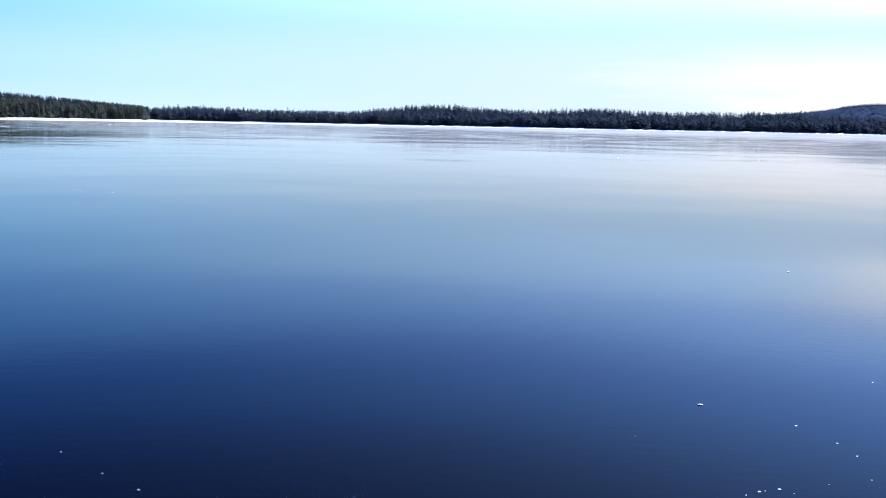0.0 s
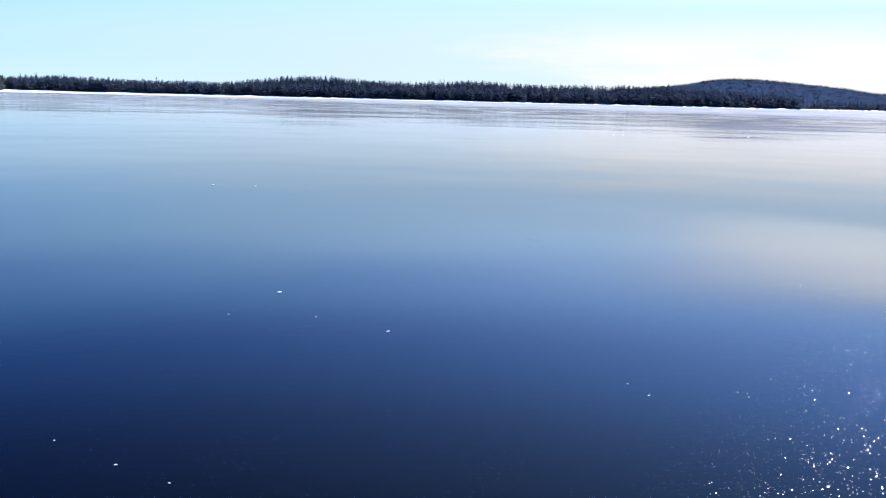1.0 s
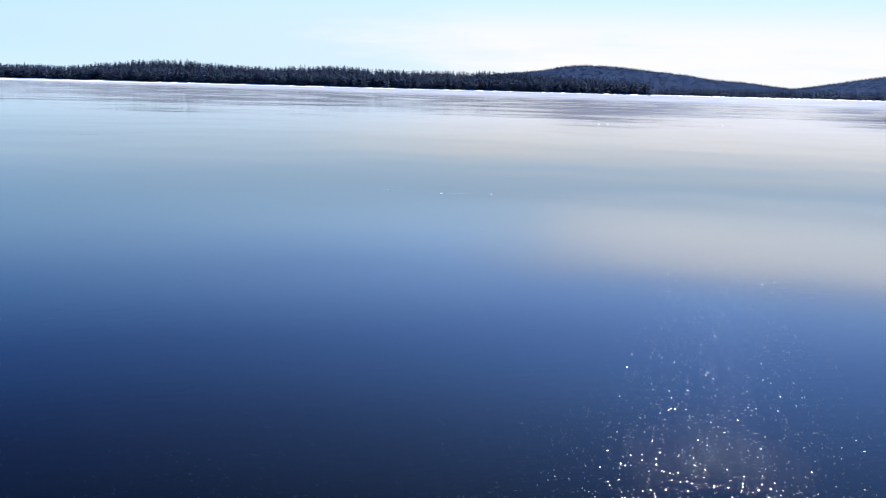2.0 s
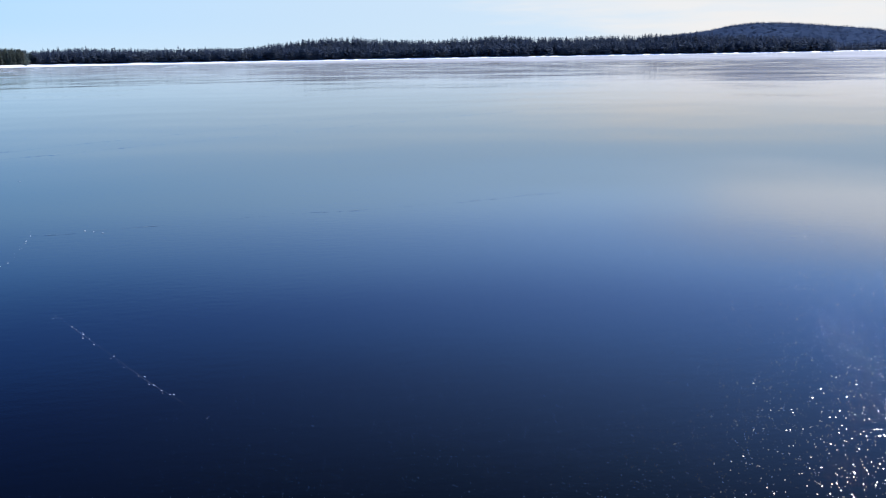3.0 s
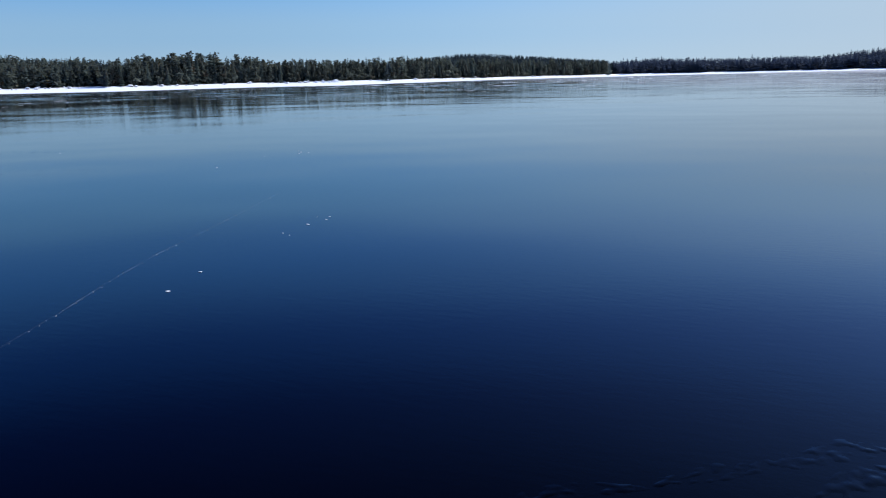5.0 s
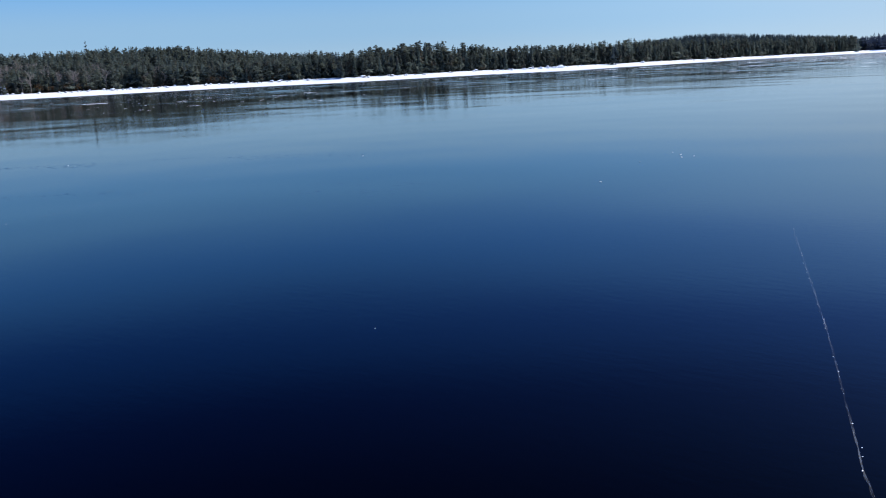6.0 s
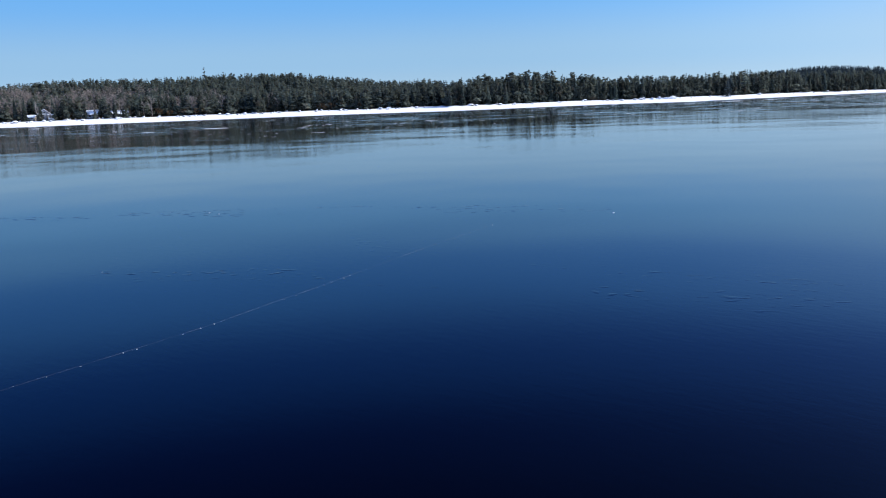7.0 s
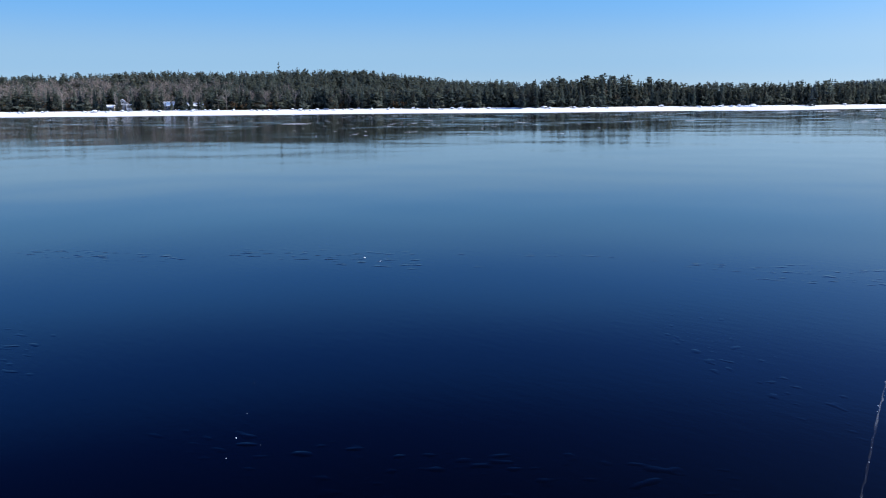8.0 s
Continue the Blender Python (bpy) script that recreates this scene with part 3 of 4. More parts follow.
def tree(kind, label, r, at, limbs=30, tufts=4):
    """One tree of the front row, with its trunk and crown."""
    root = new(kind)
    root.empty_display_size = 0.5
    if kind == "bare_tree":
        (wv, wf), (tv, tf) = bare_shape(r, 0.24)
        t = new("trunk", mesh("trunk", wv, wf, [GREY_BARK]))
        c = new("twigs", mesh("twigs", tv, tf, [TWIG]))
    else:
        lean = r.uniform(-0.05, 0.05)
        tv, tf = tube([(0, 0, -0.03), (lean * 0.1, 0, 0.35), (lean * 0.45, 0, 0.7), (lean * 0.9, 0, 0.95)], [0.014, 0.010, 0.006, 0.002], 6)
        t = new("trunk", mesh("trunk", tv, tf, [BARK], flat=False))
        if kind == "pine_tree":
            cv, cf = pine_shape(r, limbs, tufts, lean, r.uniform(0.18, 0.25))
            c = new("crown", mesh("crown", cv, cf, [PINE]))
        else:
            cv, cf = spruce_shape(r, 20, 8, lean, r.uniform(0.15, 0.2))
            c = new("crown", mesh("crown", cv, cf, [SPRUCE]))
    for o in (t, c):
        o.parent = root
    root.matrix_basis = at
    return tagged(root, label, "tree", "trees of the front row along the shore")


def stand(az, d, h, turn, fat=1.0):
    p = spot(az, d, float(ground(np.array([az]), np.array([d]))[0]) - 0.12)
    return pose(*[float(q) for q in p], 0, 0, turn) @ Matrix.Diagonal((h * fat, h * fat, h, 1))


def build_front_row():
    r = np.random.default_rng(33)
    first = {}
    kinds = {"pine_tree": "dark green white pine with ragged crown on the bank", "spruce_tree": "narrow dark spruce with drooping boughs on the bank",
             "bare_tree": "leafless grey broadleaf tree on the snowy bank"}

    def put(kind, az, d, h):
        key = (kind, int(r.integers(0, 6)))
        at = stand(az, d, h, r.uniform(0, 360), r.uniform(0.9, 1.15))
        if key not in first:
            first[key] = tree(kind, kinds[kind], r, at)
        else:
            o = copy_thing(first[key], at)
            o.scale = at.to_scale()

    az = 17.4
    while az < 47.55:
        d = float(shore(az)) + r.uniform(2.0, 8.0)
        put("pine_tree" if r.uniform() < 0.72 else "spruce_tree", az, d, float(tree_height(az)) * r.uniform(0.55, 1.04))
        az += math.degrees(r.uniform(1.6, 3.6) / d)
    az = 48.1
    while az < 83:
        d = float(shore(az)) + r.uniform(3.0, 9.0)
        step = r.uniform(2.4, 5.0)
        if not any(abs(az - a) < 0.24 for a, _ in HOUSES):
            u = r.uniform()
            kind = "bare_tree" if az > 56 and u < 0.25 else ("pine_tree" if u < 0.75 else "spruce_tree")
            put(kind, az, d, r.uniform(7.5, 13.5) if kind != "bare_tree" else r.uniform(8, 12.5))
        az += math.degrees(step / d)
    # trees standing before the cottages
    for a, h, kind in ((66.45, 8.5, "pine_tree"), (66.72, 10.5, "bare_tree"), (67.0, 7.5, "pine_tree"), (67.3, 9.0, "pine_tree"), (68.05, 8.0, "bare_tree"), (68.12, 7.0, "pine_tree"), (68.45, 6.5, "bare_tree"), (68.62, 9.5, "pine_tree"), (70.95, 8.5, "pine_tree"), (66.6, 7.0, "pine_tree"),
                       (69.6, 9.5, "pine_tree"), (70.2, 8.5, "pine_tree"), (70.42, 9.0, "bare_tree"), (71.05, 8.0, "bare_tree"), (71.75, 9.0, "pine_tree")):
        put(kind, a, float(shore(a)) + 2.0, h)
    # the tall thin pine that stands clear of the ridge
    tall = tree("pine_tree", "tall lone pine with sparse top standing above the ridge", np.random.default_rng(3), stand(61.9, 690, 20.0, 40, 0.8), 11, 2)
    # a white birch beside the cottage
    (wv, wf), (tv, tf) = bare_shape(np.random.default_rng(8), 0.16)
    root = new("birch_tree")
    for nm, mv, mf, mat in (("trunk", wv * (0.9, 0.9, 1), wf, BIRCH), ("twigs", tv, tf, TWIG)):
        o = new(nm, mesh(nm, mv, mf, [mat]))
        o.parent = root
    root.matrix_basis = stand(71.12, 561, 11.5, 10, 0.75)
    tagged(root, "tall white-barked birch with bare twigs beside a cottage", "tree")


build_front_row()


# ---- cottages and shore ----
def gable(w, d, h, rise, thick=0.16):
    """The four walls and both gables of a small house, as one shell with thickness."""
    bm = bmesh.new()
    outer = [(-w / 2, 0), (w / 2, 0), (w / 2, h), (0, h + rise), (-w / 2, h)]
    inner = [(-w / 2 + thick, 0), (w / 2 - thick, 0), (w / 2 - thick, h), (0, h + rise - thick), (-w / 2 + thick, h)]
    rings = [[bm.verts.new((x, y, z)) for x, z in ring] for y, ring in ((-d / 2, outer), (d / 2, outer), (-d / 2 + thick, inner), (d / 2 - thick, inner))]
    for q in range(5):
        e = (q + 1) % 5
        bm.faces.new((rings[0][q], rings[0][e], rings[1][e], rings[1][q]))
        bm.faces.new((rings[2][e], rings[2][q], rings[3][q], rings[3][e]))
    for q, flip in ((0, True), (1, False), (2, False), (3, True)):
        bm.faces.new(rings[q][::-1] if flip else rings[q])
    bmesh.ops.recalc_face_normals(bm, faces=bm.faces[:])
    return bm


def roof_slab(w, d, h, rise, side, mat, root, thick=0.18, lift=0.0, name="roof", label=""):
    run = math.hypot(w / 2 + 0.4, rise * (w / 2 + 0.4) / (w / 2))
    ang = math.atan2(rise, w / 2)
    turn = Matrix.Rotation(side * ang, 4, "Y")
    at = (side * (w / 4 + 0.2), 0, h + rise - (w / 4 + 0.2) * rise / (w / 2) + thick / 2 + 0.05 + lift)
    return part(name, box((run + 0.08, d + 0.9, thick), at, 0.03, turn), mat, root, label)


def window(root, x, y, z, w, h):
    fr = part("window", box((w + 0.2, 0.10, h + 0.2), (x, y, z), 0.02), TRIM, root, "white-trimmed window")
    part("pane", box((w, 0.05, h), (x, y - 0.04, z)), GLASS, fr)
    part("mullion", box((0.07, 0.04, h), (x, y - 0.08, z)), TRIM, fr)


def cottage(label, w, d, h, rise, wall, roof, snowy, porch, az, dist, turn=0.0):
    root = new("cottage")
    part("wall", gable(w, d, h, rise), wall, root)
    for side in (-1, 1):
        roof_slab(w, d, h, rise, side, roof, root)
        if snowy:
            roof_slab(w, d, h, rise, side, SNOW, root, 0.25, 0.18, "roof_snow", "settled snow on the roof")
    front = -d / 2 - 0.04
    n = max(2, int(w // 2.2))
    for q in range(n):
        x = -w / 2 + w * (q + 0.5) / n
        if q == n - 1:
            dr = part("door", box((0.95, 0.08, 2.05), (x, front, 1.05), 0.02), PLANK, root, "weathered plank door")
            part("handle", box((0.05, 0.08, 0.14), (x + 0.36, front - 0.06, 1.05)), TRIM, dr)
        else:
            window(root, x, front, 1.5, 1.3, 1.2)
    if h > 3.5:
        for q in range(n):
            window(root, -w / 2 + w * (q + 0.5) / n, front, 3.3, 1.0, 0.9)
    if rise > 1.8:
        window(root, 0, front, h + rise * 0.36, 1.0, 0.8)
    part("fascia", box((w + 0.9, 0.06, 0.18), (0, front - 0.02, h - 0.05)), TRIM, root, "white trim board")
    ch = part("chimney", box((0.7, 0.7, 1.9), (w * 0.22, d * 0.1, h + rise * 0.85), 0.03), BRICK, root, "brick chimney")
    part("chimney_cap", box((0.86, 0.86, 0.12), (w * 0.22, d * 0.1, h + rise * 0.85 + 1.0), 0.02), STONE, ch)
    part("foundation", box((w + 0.1, d + 0.1, 1.2), (0, 0, -0.58)), STONE, root, "granite foundation")
    if turn:
        for y in (-d * 0.3, 0.0, d * 0.3):
            fr = part("window", box((0.10, 1.2, 1.2), (-w / 2 - 0.04, y, 1.4), 0.02), TRIM, root, "white-trimmed window")
            part("pane", box((0.05, 1.0, 1.0), (-w / 2 - 0.08, y, 1.4)), GLASS, fr)
            part("mullion", box((0.04, 0.07, 1.0), (-w / 2 - 0.12, y, 1.4)), TRIM, fr)
    if porch:
        pw, pd = porch
        x = w / 2 + pw / 2 - 1.2
        part("deck", box((pw, pd, 0.16), (x, front - pd / 2 + 0.03, 0.25), 0.01), PLANK, root, "weathered deck")
        for px in (-pw / 2 + 0.1, 0, pw / 2 - 0.1):
            part("post", box((0.14, 0.14, 2.5), (x + px, front - pd + 0.1, 1.5)), TRIM, root, "white porch post")
        part("porch_wall", box((pw - 0.3, 0.1, 1.0), (x, front - pd + 0.12, 0.8)), CLAPBOARD, root, "white porch rail wall")
        part("porch_roof", box((pw + 0.5, pd + 0.5, 0.16), (x, front - pd / 2, 2.85), 0.02, Matrix.Rotation(0.12, 4, "X")), ROOFING, root)
        part("porch_snow", box((pw + 0.4, pd + 0.4, 0.2), (x, front - pd / 2, 3.04), 0.06, Matrix.Rotation(0.12, 4, "X")), SNOW, root, "snow on the porch roof")
    z = float(ground(np.array([az]), np.array([dist]))[0])
    root.matrix_basis = pose(*[float(v) for v in spot(az, dist, z + 0.12)], 0, 0, az + turn)
    return tagged(root, label, "house")


cottage("pale grey lakeside cottage with snowy gabled roof and porch", 6.0, 7, 3.4, 2.3, GREYBOARD, ROOFING, True, (3.6, 2.2), *HOUSES[0])
cottage("small grey cottage with steep snowy roof and white trim", 6.0, 7.5, 2.1, 2.2, GREYBOARD, ROOFING, True, None, *HOUSES[1], 74)
cottage("low dark boathouse with snow on its roof", 4.4, 5, 1.7, 1.0, PLANK, ROOFING, True, None, *HOUSES[2], 68)
cottage("long low white cabin half hidden behind pine trunks", 5.0, 9.0, 2.1, 1.5, CLAPBOARD, ROOFING, True, None, *HOUSES[3], 80)


def rock_shape(r, flat=0.6):
    bm = bmesh.new()
    bmesh.ops.create_icosphere(bm, subdivisions=2, radius=0.5)
    o = Vector(r.uniform(0, 50, 3))
    for v in bm.verts:
        v.co *= 1 + 0.55 * noise.noise(v.co * 1.7 + o)
        v.co.z *= flat
    return bm


def build_rocks():
    r = np.random.default_rng(44)
    made = []

    def rock(at):
        if len(made) < 7:
            root = new("shore_rock")
            part("boulder", rock_shape(r), STONE, root)
            cap = rock_shape(r, 0.5)
            for v in cap.verts:
                v.co = Vector((v.co.x * 1.08, v.co.y * 1.08, max(v.co.z, -0.10) * 1.0 + 0.16))
            part("snow_cap", cap, SNOW, root, "cap of snow")
            tagged(root, "snow-capped granite boulder at the lake edge", "rock", "boulders along the shore")
            made.append(root)
            root.matrix_basis = at
        else:
            o = copy_thing(made[int(r.integers(0, 7))], at)
            o.scale = at.to_scale()

    for _ in range(215):
        az = r.uniform(49, 83) if r.uniform() < 0.7 else r.uniform(20, 47)
        d = float(shore(az)) + r.uniform(-3, 4)
        size = r.uniform(0.6, 1.4) + r.uniform(0, 1) ** 4 * 1.2
        z = float(ground(np.array([az]), np.array([d]))[0])
        at = pose(*[float(v) for v in spot(az, d, z + 0.12 * size)], 0, 0, r.uniform(0, 360)) @ Matrix.Diagonal((size, size * r.uniform(0.7, 1.2), size * r.uniform(0.7, 1.1), 1))
        rock(at)
    # slabs of ice pushed up on the bank of the point
    for q in range(34):
        az = 34.6 + r.normal(0, 0.75)
        d = float(shore(az)) + r.uniform(-9, -1)
        z = float(ground(np.array([az]), np.array([d]))[0])
        l = r.uniform(0.9, 2.4)
        bm = box((l, l * r.uniform(0.5, 0.9), r.uniform(0.18, 0.4)), (0, 0, 0), 0.06)
        me = bpy.data.meshes.new("ice_slab")
        bm.to_mesh(me)
        bm.free()
        me.materials.append(SNOW)
        o = tagged(new("ice_slab", me), "snow-covered slab of ice pushed up on the bank", "ice", "ice slabs heaped on the bank")
        o.matrix_basis = pose(*[float(v) for v in spot(az, d, z + l * 0.18)], r.uniform(-38, 38), r.uniform(-38, 38), r.uniform(0, 360))


build_rocks()


# ---- marks on the ice ----
def dome(sides=9):
    """A unit lens: one low ring and a middle."""
    w = np.linspace(0, 2 * math.pi, sides, endpoint=False)
    rim, mid = np.stack([np.cos(w), np.sin(w), 0 * w], -1), np.stack([np.cos(w) * 0.6, np.sin(w) * 0.6, 0 * w + 0.75], -1)
    v = np.concatenate([rim, mid, [[0, 0, 1.0]]])
    f = []
    for q in range(sides):
        e = (q + 1) % sides
        f += [(q, e, sides + e), (q, sides + e, sides + q), (sides + q, sides + e, 2 * sides)]
    return v, np.array(f)


def lenses(name, at, long, wide, high, turn, mat, r, sides=9, ragged=0.0):
    """Many low lenses of ice or snow on the sheet, as one mesh."""
    bv, bf = dome(sides)
    at, n = np.asarray(at, float), len(at)
    k = 1 + ragged * r.normal(0, 1, (n, len(bv)))
    x, y = bv[:, 0] * k * np.asarray(long)[:, None], bv[:, 1] * k * np.asarray(wide)[:, None]
    c, s = np.cos(turn)[:, None], np.sin(turn)[:, None]
    v = np.stack([x * c - y * s + at[:, 0:1], x * s + y * c + at[:, 1:2], bv[:, 2] * np.asarray(high)[:, None] + 0.0 * x - 0.0005], -1)
    f = bf[None] + (np.arange(n) * len(bv))[:, None, None]
    return mesh(name, v.reshape(-1, 3), f.reshape(-1, 3), [mat], flat=False)


def along(points, step, r, jitter=0.0):
    """Places strewn along a line, and the line's direction there."""
    p = np.array(points, float)
    seg = np.linalg.norm(np.diff(p, axis=0), axis=1)
    s = np.r_[0, np.cumsum(seg)]
    t = np.arange(0, s[-1], step) + r.uniform(-0.4, 0.4, len(np.arange(0, s[-1], step))) * step
    t = np.clip(t, 0, s[-1] - 1e-3)
    xy = np.stack([np.interp(t, s, p[:, 0]), np.interp(t, s, p[:, 1])], -1)
    k = np.clip(np.searchsorted(s, t) - 1, 0, len(seg) - 1)
    d = np.diff(p, axis=0)[k] / seg[k][:, None]
    return xy + np.stack([-d[:, 1], d[:, 0]], -1) * r.normal(0, jitter, len(t))[:, None], np.arctan2(d[:, 1], d[:, 0])


def ribbon(points, width, mat, r):
    """A thin film along a crack, wavering a little."""
    xy, ang = along(points, 0.06, r, 0.0015)
    order = np.arange(len(xy))
    n = np.stack([-np.sin(ang), np.cos(ang)], -1) * (width * r.uniform(0.4, 1.4, len(xy)) * np.clip(np.minimum(order + 1, len(xy) - order) / (0.25 * len(xy)), 0.1, 1))[:, None] / 2
    v = np.concatenate([np.c_[xy - n, np.full(len(xy), 0.004)], np.c_[xy + n, np.full(len(xy), 0.004)]])
    m = len(xy)
    f = [t for q in order[:-1] for t in ((q, q + 1, m + q + 1), (q, m + q + 1, m + q))]
    return mesh("fissure", v, f, [mat])


CRACKS = (
    (((-20.72, 18.85), (-20.66, 18.59), (-20.53, 17.9), (-20.46, 17.29), (-20.37, 16.7), (-20.29, 16.25), (-20.2, 15.75), (-20.11, 15.29)),
     0.006, 0.085, "string of white bubbles along a short healed crack"),
    (((-19.62, 15.72), (-19.47, 15.49), (-19.28, 15.18), (-19.04, 14.79), (-18.82, 14.43), (-18.4, 13.8)),
     0.010, 0.04, "short frosty crack with crumbs of white ice"),
    (((-27.6, 22.2), (-27.1, 21.17), (-26.5, 19.98), (-26.1, 19.1), (-25.77, 18.36), (-25.35, 17.5), (-25.0, 16.8)),
     0.009, 0.2, "long faint white crack through the clear ice"),
    (((-33.2, 19.8), (-33.48, 20.39), (-33.86, 21.13), (-34.15, 21.73), (-34.6, 22.58), (-35.11, 23.63), (-35.84, 25.43), (-36.64, 27.3), (-37.2, 28.6)),
     0.009, 0.12, "long thin white crack running straight out from the skater"),
    (((-44.9, 23.1), (-45.16, 23.96), (-45.45, 24.93), (-45.67, 25.63), (-45.96, 26.32), (-46.17, 26.87), (-46.52, 27.7), (-46.9, 28.6), (-47.13, 29.15), (-47.3, 29.56), (-47.96, 31.33)),
     0.009, 0.12, "long thin white crack in dark ice"),
    (((-9.3, 20.1), (-8.57, 19.83), (-7.86, 19.29), (-7.04, 19.12), (-6.3, 18.8), (-5.5, 18.48), (-4.6, 18.2)),
     0.05, 0.22, "faint frosty crack with a little caught snow"),
)


def build_cracks():
    r = np.random.default_rng(55)
    for points, width, step, label in CRACKS:
        root = new("ice_crack")
        f = new("fissure", ribbon(points, width * (1.0 if step > 0.1 else 0.35), FISSURE if 0.1 < step < 0.4 else FAINT_FISSURE, r))
        xy, ang = along(points, step, r, 0.006 if step > 0.1 else 0.015)
        size = r.uniform(0.0013, 0.0033, len(xy)) * r.choice([0.4, 0.7, 1, 1.3], len(xy)) * (1.45 if 0.05 < step < 0.1 else 1.0)
        bunch = np.sin(np.arange(len(xy)) * 0.55 + 3 * np.sin(np.arange(len(xy)) * 0.17)) > -0.8 if step < 0.1 else np.full(len(xy), True)
        xy, ang, size = xy[bunch], ang[bunch], size[bunch]
        b = new("bubbles", lenses("bubbles", xy, size * r.uniform(1, 2.2, len(xy)), size, size * 0.5, ang + r.normal(0, 0.5, len(xy)), CLUMP, r, 7, 0.15))
        for o in (f, b):
            o.parent = root
        tagged(b, "tiny white bubbles frozen in the crack", kind="stuff")
        tagged(root, label, "crack")


build_cracks()

RIDGES = (
    ("rough refrozen seam of small ice ripples", 0.055,
     ((-32.2, 18.3), (-30.9, 19.55), (-29.65, 20.75), (-28.5, 21.7), (-27.68, 22.5), (-26.6, 24.1), (-25.6, 25.35), (-24.5, 26.6), (-21.7, 29.86), (-18.7, 33.6), (-9.5, 45.3))),
    ("second refrozen seam of ice ripples crossing the first", 0.055,
     ((-31.5, 17.6), (-30.4, 19.2), (-29.5, 20.4), (-28.7, 21.2), (-27.68, 22.42), (-26.57, 23.37), (-25.4, 24.4), (-22.6, 26.7), (-20.1, 29.0), (-15.4, 33.4), (-9.0, 38.7))),
    ("low rippled seam across the smooth ice", 0.03,
     ((-25.6, 17.5), (-24.5, 17.75), (-22.8, 18.1), (-20.65, 18.6), (-19.2, 19.0), (-17.2, 19.5), (-15.0, 20.1))),
)


def soft_noise(r, shape, cells):
    """A smooth random field of unit spread; cells: how far it hangs together along each side, in steps."""
    a = np.fft.fft2(r.normal(size=shape))
    fu, fv = np.fft.fftfreq(shape[0])[:, None], np.fft.fftfreq(shape[1])[None]
    f = np.real(np.fft.ifft2(a * np.exp(-2 * (math.pi ** 2) * ((fu * cells[0]) ** 2 + (fv * cells[1]) ** 2))))
    return f / f.std()


def build_ridges():
    """Strips of frozen ripples: worm-like crests, fading out to both sides."""
    r = np.random.default_rng(66)
    for label, wide, points in RIDGES:
        p = np.array(points)
        seg = np.linalg.norm(np.diff(p, axis=0), axis=1)
        at = np.r_[0, np.cumsum(seg)]
        near = np.exp(-((np.interp(np.linspace(0, at[-1], 400), at, p[:, 0]) + 29.0) / 6.5) ** 2)
        step = 0.03 - 0.014 * near
        t, s_ = [], 0.0
        while s_ < at[-1]:
            t.append(s_)
            s_ += step[min(399, int(s_ / at[-1] * 399))]
        t = np.array(t)
        x, y = np.interp(t, at, p[:, 0]), np.interp(t, at, p[:, 1])
        dx, dy = np.gradient(x, t), np.gradient(y, t)
        ln = np.hypot(dx, dy)
        nx, ny = -dy / ln, dx / ln
        sway = 0.035 * np.sin(t * 1.9) + 0.03 * np.sin(t * 4.3 + 1) + 0.02 * np.sin(t * 9.7 + 2)
        half = wide * 1.7 * (1 + 0.35 * np.sin(t * 3.1 + 0.5 * np.sin(t * 7)))
        c = np.linspace(-1, 1, 17)
        off = c[None] * half[:, None] + sway[:, None]
        u, v = t[:, None], off
        wave = np.clip(soft_noise(r, (len(t), 17), (0.95, 1.15)) + 0.4 * soft_noise(r, (len(t), 17), (0.7, 0.7)) + 0.25, -0.4, 2.4)
        patch = np.clip(0.6 + 0.5 * np.sin(2.7 * u + 1.3 * np.sin(5.9 * u)) + 0.5 * np.sin(7.3 * u + 9 * v), 0.62, 1.1)
        strong = 0.88 + 0.12 * np.exp(-((x[:, None] + 29.5) / 6.0) ** 2)
        z = (0.0012 if wide > 0.052 else 0.0007) * strong * patch * wave * (1 - c[None] ** 2) ** 0.7 + (0.0009 if wide > 0.052 else 0.0003) * patch * (1 - c[None] ** 2) ** 2 - 0.0005
        vv = np.stack([x[:, None] + nx[:, None] * off, y[:, None] + ny[:, None] * off, z], -1).reshape(-1, 3)
        i, j = np.meshgrid(np.arange(len(t) - 1), np.arange(16), indexing="ij")
        q = i * 17 + j
        tris = np.concatenate([np.stack([q, q + 17, q + 18], -1).reshape(-1, 3), np.stack([q, q + 18, q + 1], -1).reshape(-1, 3)])
        tagged(new("ice_seam", mesh("ice_seam", vv, tris, [ICE], flat=False)), label, "ice", kind="stuff")


build_ridges()

# belts of frozen ripples: line through the middle, half width, height
RIPPLES = ((((-56.5, 26.0), (-55.0, 27.2), (-52.8, 29.3), (-50.9, 31.1), (-49.0, 32.2), (-46.8, 33.2)), 0.75, 0.0019),
           (((-52.5, 25.3), (-50.7, 25.6), (-48.7, 26.2), (-47.2, 27.6), (-45.6, 28.0), (-44.4, 28.7), (-41.8, 29.6)), 0.95, 0.0014),
           (((-9.0, 20.6), (-7.5, 19.5), (-5.7, 18.1), (-3.7, 15.2), (-3.3, 11.2)), 0.6, 0.0008),
           (((-49.5, 30.4), (-48.4, 29.2), (-47.0, 28.5), (-46.2, 28.2)), 0.4, 0.0010))


